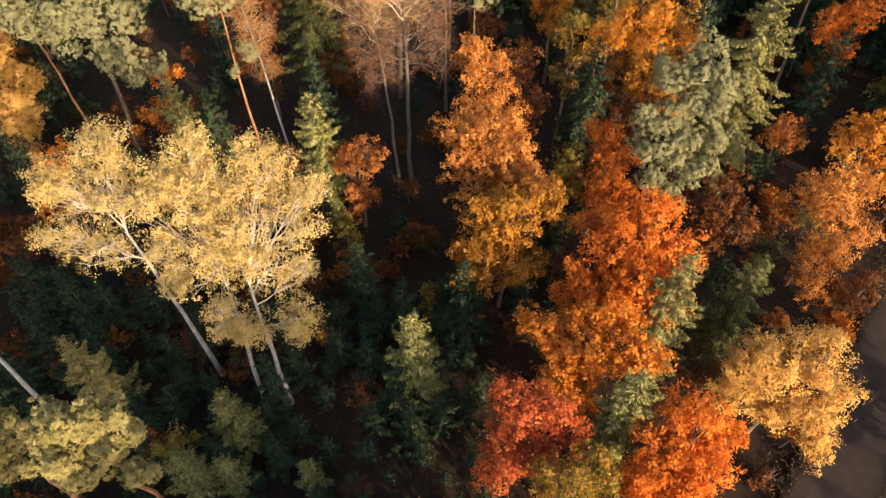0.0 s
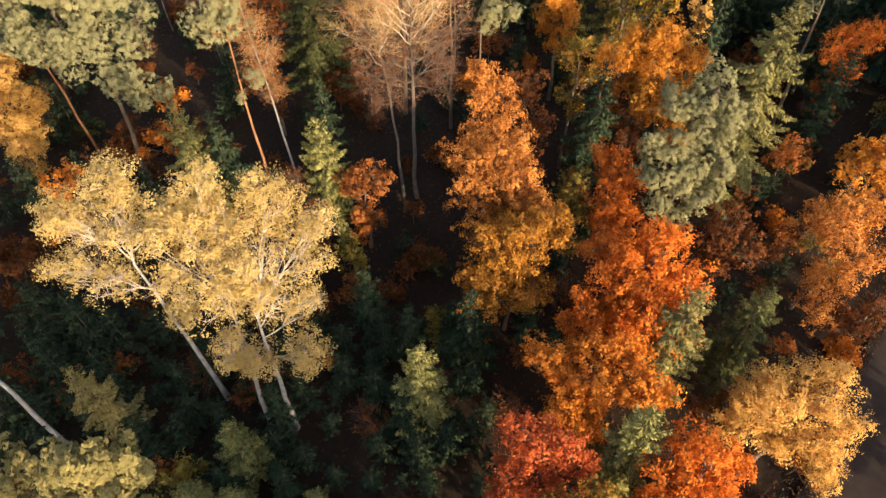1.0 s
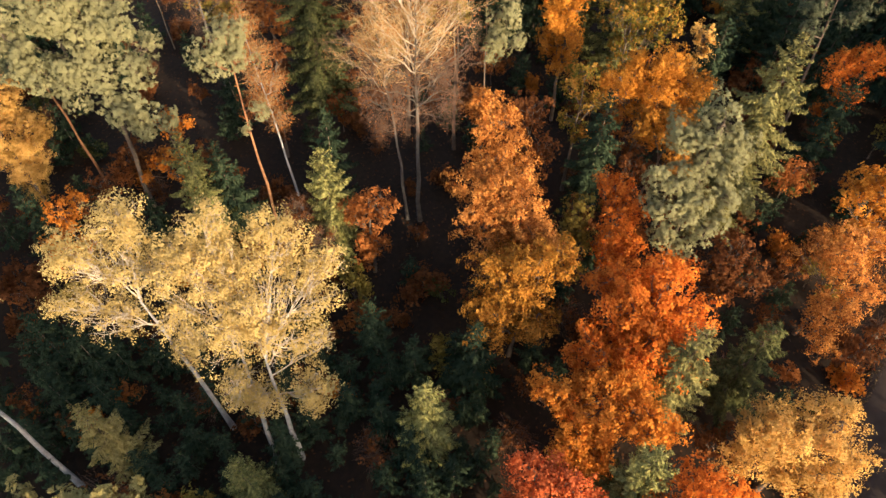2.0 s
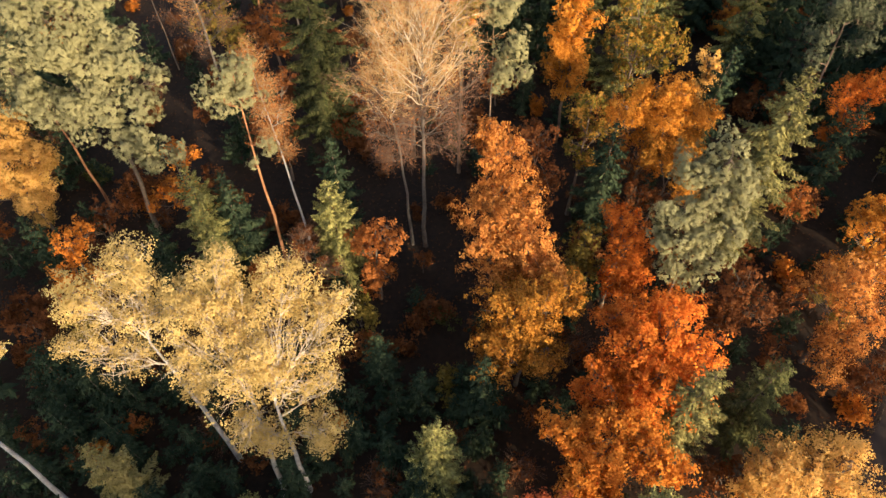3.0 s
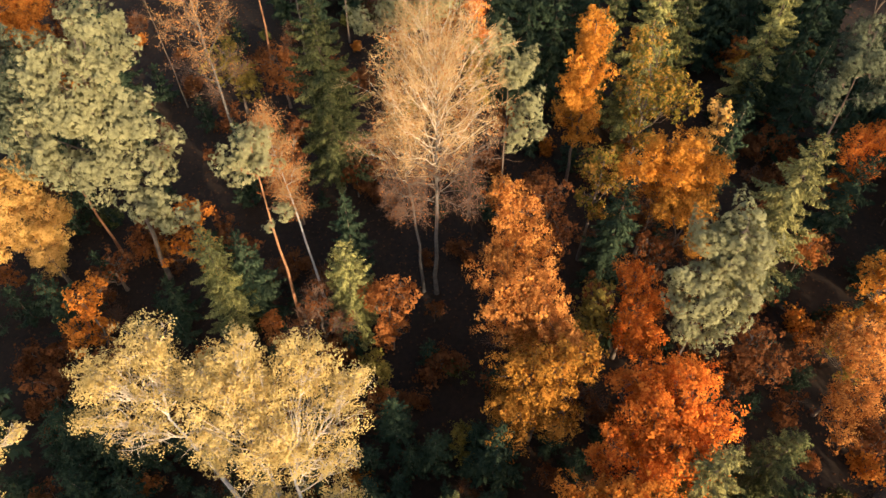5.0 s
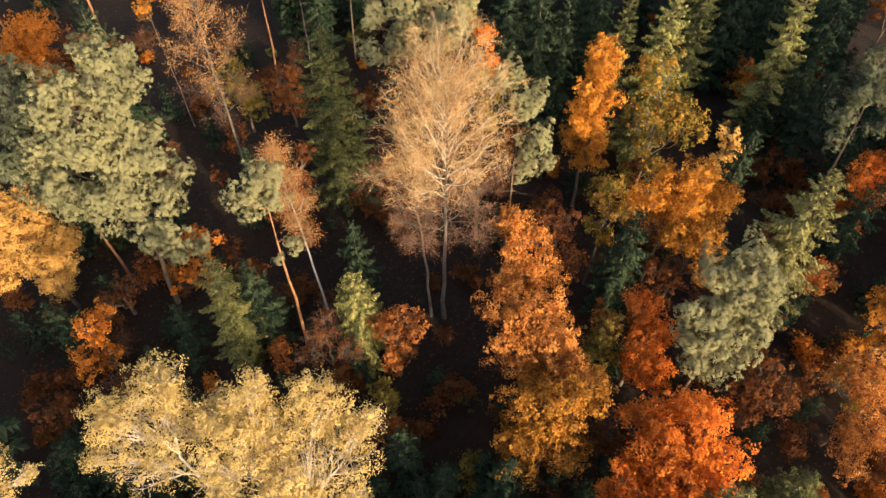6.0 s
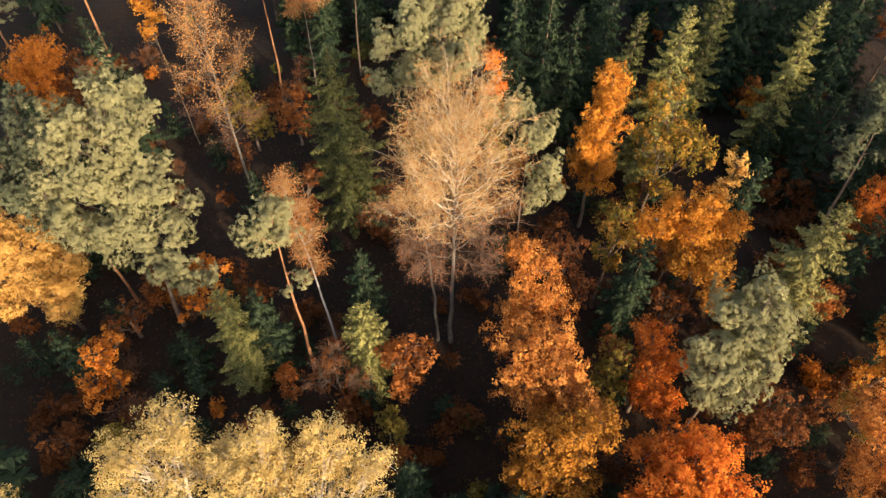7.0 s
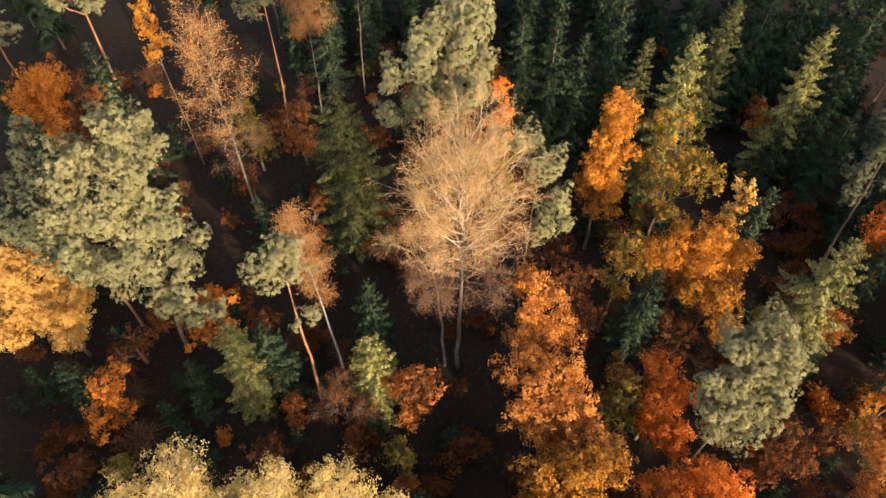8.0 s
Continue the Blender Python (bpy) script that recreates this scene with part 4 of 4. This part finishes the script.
hollow_rng = np.random.default_rng(17)
feet = [tuple(o.location[:2]) for o in scene.objects if o.parent is None and o.type == "EMPTY"]
for _ in range(900):
    x, y = hollow_rng.uniform(-34, 3), hollow_rng.uniform(7, 29)
    if min((x - a) ** 2 + (y - b) ** 2 for a, b in feet) > 1.75 ** 2 and not (-10 < x < 3 and y > 27):
        feet.append((x, y))
        copy_thing(hollow[int(hollow_rng.integers(3))], pose(x, y, -0.1, 0, 0, hollow_rng.uniform(0, 360)) @ Matrix.Scale(hollow_rng.uniform(0.55, 1.1), 4))

# ---- ground, track and undergrowth ----
def ground():
    rng = np.random.default_rng(5)
    near = np.linspace(-110, 110, 111)
    xs = np.concatenate([[-2500, -900, -350, -180], near, [180, 350, 900, 2500]])
    ys = np.concatenate([[-2500, -900, -350, -150], near + 40, [230, 400, 900, 2500]])
    gx, gy = np.meshgrid(xs, ys)
    gz = 0.22 * np.sin(gx * 0.31 + 1.3 * np.sin(gy * 0.23)) * np.sin(gy * 0.27 + 0.8) + rng.normal(0, 0.035, gx.shape) - 0.15
    gz[(abs(gx) > 115) | (gy < -75) | (gy > 155)] = -0.2
    v = np.stack([gx, gy, gz], -1).reshape(-1, 3)
    w = len(xs)
    f = [(j * w + i, j * w + i + 1, (j + 1) * w + i + 1, (j + 1) * w + i) for j in range(len(ys) - 1) for i in range(w - 1)]
    me = bpy.data.meshes.new("ground")
    me.from_pydata(v.tolist(), [], f)
    me.polygons.foreach_set("use_smooth", [True] * len(f))
    me.materials.append(SOIL)
    return tagged(new("ground", me), "dark forest floor of soil and leaf litter", "ground", kind="structure")


ground()


def track_middle(s):
    """The middle of the track, s metres along it."""
    return 26.0 + 0.62 * s + 0.0022 * s * s, 12.0 + 0.80 * s


def track():
    rng = np.random.default_rng(8)
    rows, verts, faces = 120, [], []
    across = [(-2.9, -0.12), (-2.4, 0.10), (-1.2, 0.06), (-0.6, 0.02), (0.0, 0.12), (0.6, 0.02), (1.2, 0.06), (2.4, 0.10), (2.9, -0.12)]
    for k in range(rows):
        s = -60 + k * 1.1
        x, y = track_middle(s)
        for a, z in across:
            edge = rng.normal(0, 0.10) * (abs(a) > 2)
            verts.append((x + (a + edge) * 0.79, y - (a + edge) * 0.61, 0.4 * z + 0.05 + rng.normal(0, 0.012)))
    n = len(across)
    for k in range(rows - 1):
        faces += [(k * n + i, (k + 1) * n + i, (k + 1) * n + i + 1, k * n + i + 1) for i in range(n - 1)]
    me = bpy.data.meshes.new("dirt_track")
    me.from_pydata(verts, [], [f[::-1] for f in faces])
    me.polygons.foreach_set("use_smooth", [True] * len(faces))
    me.materials.append(TRACK)
    return tagged(new("dirt_track", me), "packed earth track along the edge of the wood", "track", kind="structure")


track()


def off_track(x, y, gap):
    s = (y - 12.0) / 0.80
    return abs(x - track_middle(s)[0]) > gap


def litter(count):
    """Fallen leaves scattered over the visible floor."""
    rng = np.random.default_rng(21)
    p = np.stack([rng.uniform(-60, 60, count), rng.uniform(2, 95, count), np.full(count, 0.05)], 1)
    p[:, 2] += 0.22 * np.sin(p[:, 0] * 0.31 + 1.3 * np.sin(p[:, 1] * 0.23)) * np.sin(p[:, 1] * 0.27 + 0.8) - 0.12
    face = np.array((0, 0, 1.0)) + rng.normal(0, 0.35, (count, 3))
    me = quads("leaf_litter", kites(rng, p, face, rng.normal(0, 1, (count, 3)), 0.24, 0.7))
    me.materials.append(LITTER)
    tagged(new("leaf_litter", me), "brown fallen leaves scattered on the floor", "leaves", kind="stuff")


litter(26000)


def verge(count):
    """Dry grass and weeds along both edges of the track."""
    rng = np.random.default_rng(31)
    s = rng.uniform(-30, 60, count)
    side = np.where(rng.uniform(0, 1, count) < 0.6, -1, 1) * (2.3 + np.abs(rng.normal(0, 0.9, count)))
    mx, my = track_middle(s)
    p = np.stack([mx + side * 0.79, my - side * 0.61, np.full(count, 0.12)], 1)
    up = np.array((0, 0, 1.0)) + rng.normal(0, 0.45, (count, 3))
    me = quads("verge_grass", kites(rng, p, rng.normal(0, 1, (count, 3)) * np.array((1, 1, 0.3)), up, 0.42, 0.16))
    me.materials.append(DRY_GRASS)
    tagged(new("verge_grass", me), "dry brown grass along the dirt track", "grass", kind="stuff")


verge(9000)

# low bushes under the trees
bushes = [
    broadleaf(-5.0, 30.0, [(0, 0, 1.2, 1.1), (0.9, 0.3, 0.9, 0.8), (-0.8, 0.4, 0.8, 0.7)], "brown", "low brown bush on the forest floor", name="bush", girth=0.05, dens=7, size=0.2, twigs=0, simple=True, twig_r=0.012, seed=301, group="undergrowth bushes", category="bush"),
    broadleaf(-9.0, 24.0, [(0, 0, 1.0, 1.0), (0.7, -0.4, 0.8, 0.8)], "orange", "low orange bush on the forest floor", name="bush", girth=0.05, dens=7, size=0.2, twigs=0, simple=True, twig_r=0.012, seed=302, group="undergrowth bushes", category="bush"),
    broadleaf(-1.0, 33.0, [(0, 0, 1.3, 1.2), (-0.9, 0.2, 0.9, 0.8)], "green", "low dark green bush on the forest floor", name="bush", girth=0.05, dens=7, size=0.2, twigs=0, simple=True, twig_r=0.012, seed=303, group="undergrowth bushes", category="bush"),
    broadleaf(2.5, 36.0, [(0, 0, 1.2, 1.2), (0.8, 0.6, 1.0, 0.9)], "brown", "half-bare twiggy bush on the forest floor", name="bush", girth=0.05, dens=4, size=0.14, simple=True, twigs=0, twig_r=0.012, fine=5, fine_mat=TWIG_DARK, seed=304, group="undergrowth bushes", category="bush"),
]
rng = np.random.default_rng(77)
placed = 0
while placed < 100:
    x, y = rng.uniform(-58, 56), rng.uniform(4, 98)
    if abs(x) > 26 + 0.45 * y or not off_track(x, y, 5.0):
        continue
    s = rng.uniform(0.7, 1.7)
    copy_thing(bushes[int(rng.choice([0, 0, 1, 2, 3, 3]))], pose(x, y, -0.1, 0, 0, rng.uniform(0, 360)) @ Matrix.Scale(s, 4))
    placed += 1

# young trees under the tall ones
saplings = [
    broadleaf(-7.5, 29.5, [(0, 0, 3.4, 1.3), (0.8, 0.4, 2.3, 1.1), (-0.7, -0.3, 2.2, 1.1)], "rust", "rust-brown sapling below taller trees", name="sapling", girth=0.06, dens=9, size=0.19, twigs=0, simple=True, twig_r=0.015, seed=311, group="undergrowth saplings", category="sapling"),
    broadleaf(1.5, 31.0, [(0, 0, 3.0, 1.2), (0.6, 0.5, 2.0, 1.0)], "brown", "dull brown sapling below taller trees", name="sapling", girth=0.05, dens=7, size=0.2, twigs=0, simple=True, twig_r=0.015, seed=312, group="undergrowth saplings", category="sapling"),
    broadleaf(-11.0, 29.0, [(0, 0, 3.2, 1.2), (-0.6, 0.4, 2.1, 1.1)], "olive", "olive green sapling below taller trees", name="sapling", girth=0.05, dens=7, size=0.2, twigs=0, simple=True, twig_r=0.015, seed=313, group="undergrowth saplings", category="sapling"),
    spruce(-14.0, 27.5, 4.2, 1.4, "young dark spruce below taller trees", SPRUCE_DARK, seed=314, step=1.4, name="spruce_sapling", group="undergrowth saplings"),
]
stems = [tuple(o.location[:2]) for o in scene.objects if o.parent is None and o.type == "EMPTY" and o.name.split(".")[0].endswith("_tree")]
placed = tries = 0
while placed < 160 and tries < 5000:
    tries += 1
    x, y = rng.uniform(-52, 50), rng.uniform(-4, 80)
    if abs(x) > 26 + 0.42 * y or not off_track(x, y, 4.5) or min((x - a) ** 2 + (y - b) ** 2 for a, b in stems) < 1.7 ** 2:
        continue
    stems.append((x, y))
    k = int(rng.choice([0, 1, 1, 2, 3, 3, 3]))
    if x < -15 and y > 48:
        k = 3
    copy_thing(saplings[k], pose(x, y, -0.1, 0, 0, rng.uniform(0, 360)) @ Matrix.Scale(rng.uniform(0.6, 1.45), 4))
    placed += 1

# denser young growth in the open spots
more = np.random.default_rng(91)
placed = tries = 0
while placed < 120 and tries < 6000:
    tries += 1
    x, y = more.uniform(-50, 40), more.uniform(8, 80)
    if abs(x) > 24 + 0.42 * y or not off_track(x, y, 6.0) or min((x - a) ** 2 + (y - b) ** 2 for a, b in stems) < 1.6 ** 2:
        continue
    stems.append((x, y))
    young = (saplings + bushes)[int(more.choice([1, 3, 3, 3, 4, 7]))]
    copy_thing(young, pose(x, y, -0.1, 0, 0, more.uniform(0, 360)) @ Matrix.Scale(more.uniform(0.7, 1.3), 4))
    placed += 1

# the wood goes on: behind, beside and beyond
kinds = [
    spruce(-44, 60, 19, 3.2, "tall dark spruce of the surrounding wood", SPRUCE_DARK, step=3.5, seed=401, group="surrounding wood"),
    spruce(44, 66, 16, 2.9, "dark green spruce of the surrounding wood", SPRUCE_DARK, step=3.5, seed=402, group="surrounding wood"),
    pine(-52, 72, [(0, 0, 17, 2.4), (1.3, 0.4, 15, 2.0), (-1.4, -0.5, 15.5, 2.0), (0.3, 1.2, 18.5, 1.7)], "tall pine of the surrounding wood", dens=0.75, seed=403),
    broadleaf(-48, 48, [(0, 0, 12, 2.8), (1.9, 0.5, 10, 2.3), (-1.8, -0.4, 10.5, 2.3), (0.2, 1.5, 8.5, 2.3)], "amber", "amber maple of the surrounding wood", dens=4.6, size=0.40, twigs=0, simple=True, seed=404, group="surrounding wood"),
    broadleaf(52, 80, [(0, 0, 11, 2.6), (1.7, -0.5, 9.5, 2.2), (-1.7, 0.4, 9, 2.3)], "rust", "rust-brown oak of the surrounding wood", name="oak_tree", dens=4.0, size=0.40, twigs=0, simple=True, seed=405, group="surrounding wood"),
]
taken = [tuple(o.location[:2]) for o in scene.objects if o.parent is None and o.type == "EMPTY" and o.name.split(".")[0].endswith("_tree")]


def stand(x0, x1, y0, y1, step, tall, choice):
    """A close stand of trees over a rectangle of the plan."""
    for i in range(int((x1 - x0) / step) + 1):
        for j in range(int((y1 - y0) / step) + 1):
            x, y = x0 + i * step + rng.uniform(-1, 1), y0 + j * step + rng.uniform(-1, 1)
            taken.append((x, y))
            k = int(rng.choice(choice))
            size = tall * rng.uniform(0.92, 1.06) * (1.35 if k == 3 else 1.0)
            copy_thing(kinds[k], pose(x, y, -0.1, 0, 0, rng.uniform(0, 360)) @ Matrix.Scale(size, 4))


# Unseen stands behind the view, their heights set for the shade they cast.
stand(-44, -6, -10, 1.5, 4.6, 0.52, (0, 1, 3))
stand(-3, 12, -14, 1.5, 4.2, 1.1, (0, 2, 3, 3))
stand(24, 46, 76, 94, 5.4, 0.75, (0,))
stand(-24, 20, 86, 104, 5.0, 0.7, (0,))
# Stands added beyond the view's right edge to shade the far spruces.
stand(47, 60, 50, 66, 4.2, 1.2, (0, 0, 2))
stand(47, 52, 34, 46, 4.4, 1.2, (0,))
placed = tries = 0
while placed < 85 and tries < 9000:
    tries += 1
    x, y = rng.uniform(-95, 95), rng.uniform(-34, 122)
    if abs(x) > 44 + 0.42 * max(y, 0):
        continue
    inside = abs(x) < 27 + 0.42 * y and 7 < y < 66 or x < -31 and 64 < y < 90
    if inside or not off_track(x, y, 6.0) or 3.5 < y < 9 and abs(x) < 36:
        continue
    if min((x - a) ** 2 + (y - b) ** 2 for a, b in taken) < 3.9 ** 2:
        continue
    taken.append((x, y))
    k = int(rng.choice([0, 0, 1, 1, 2, 3, 4])) if x > -12 or y > 90 else 0
    size = rng.uniform(0.8, 1.12)
    if y < 9:
        size *= 0.45 if x > 7 else 0.8
    elif x > 12 and y > 55:
        size *= 0.6
    copy_thing(kinds[k], pose(x, y, -0.1, 0, 0, rng.uniform(0, 360)) @ Matrix.Scale(size, 4))
    placed += 1
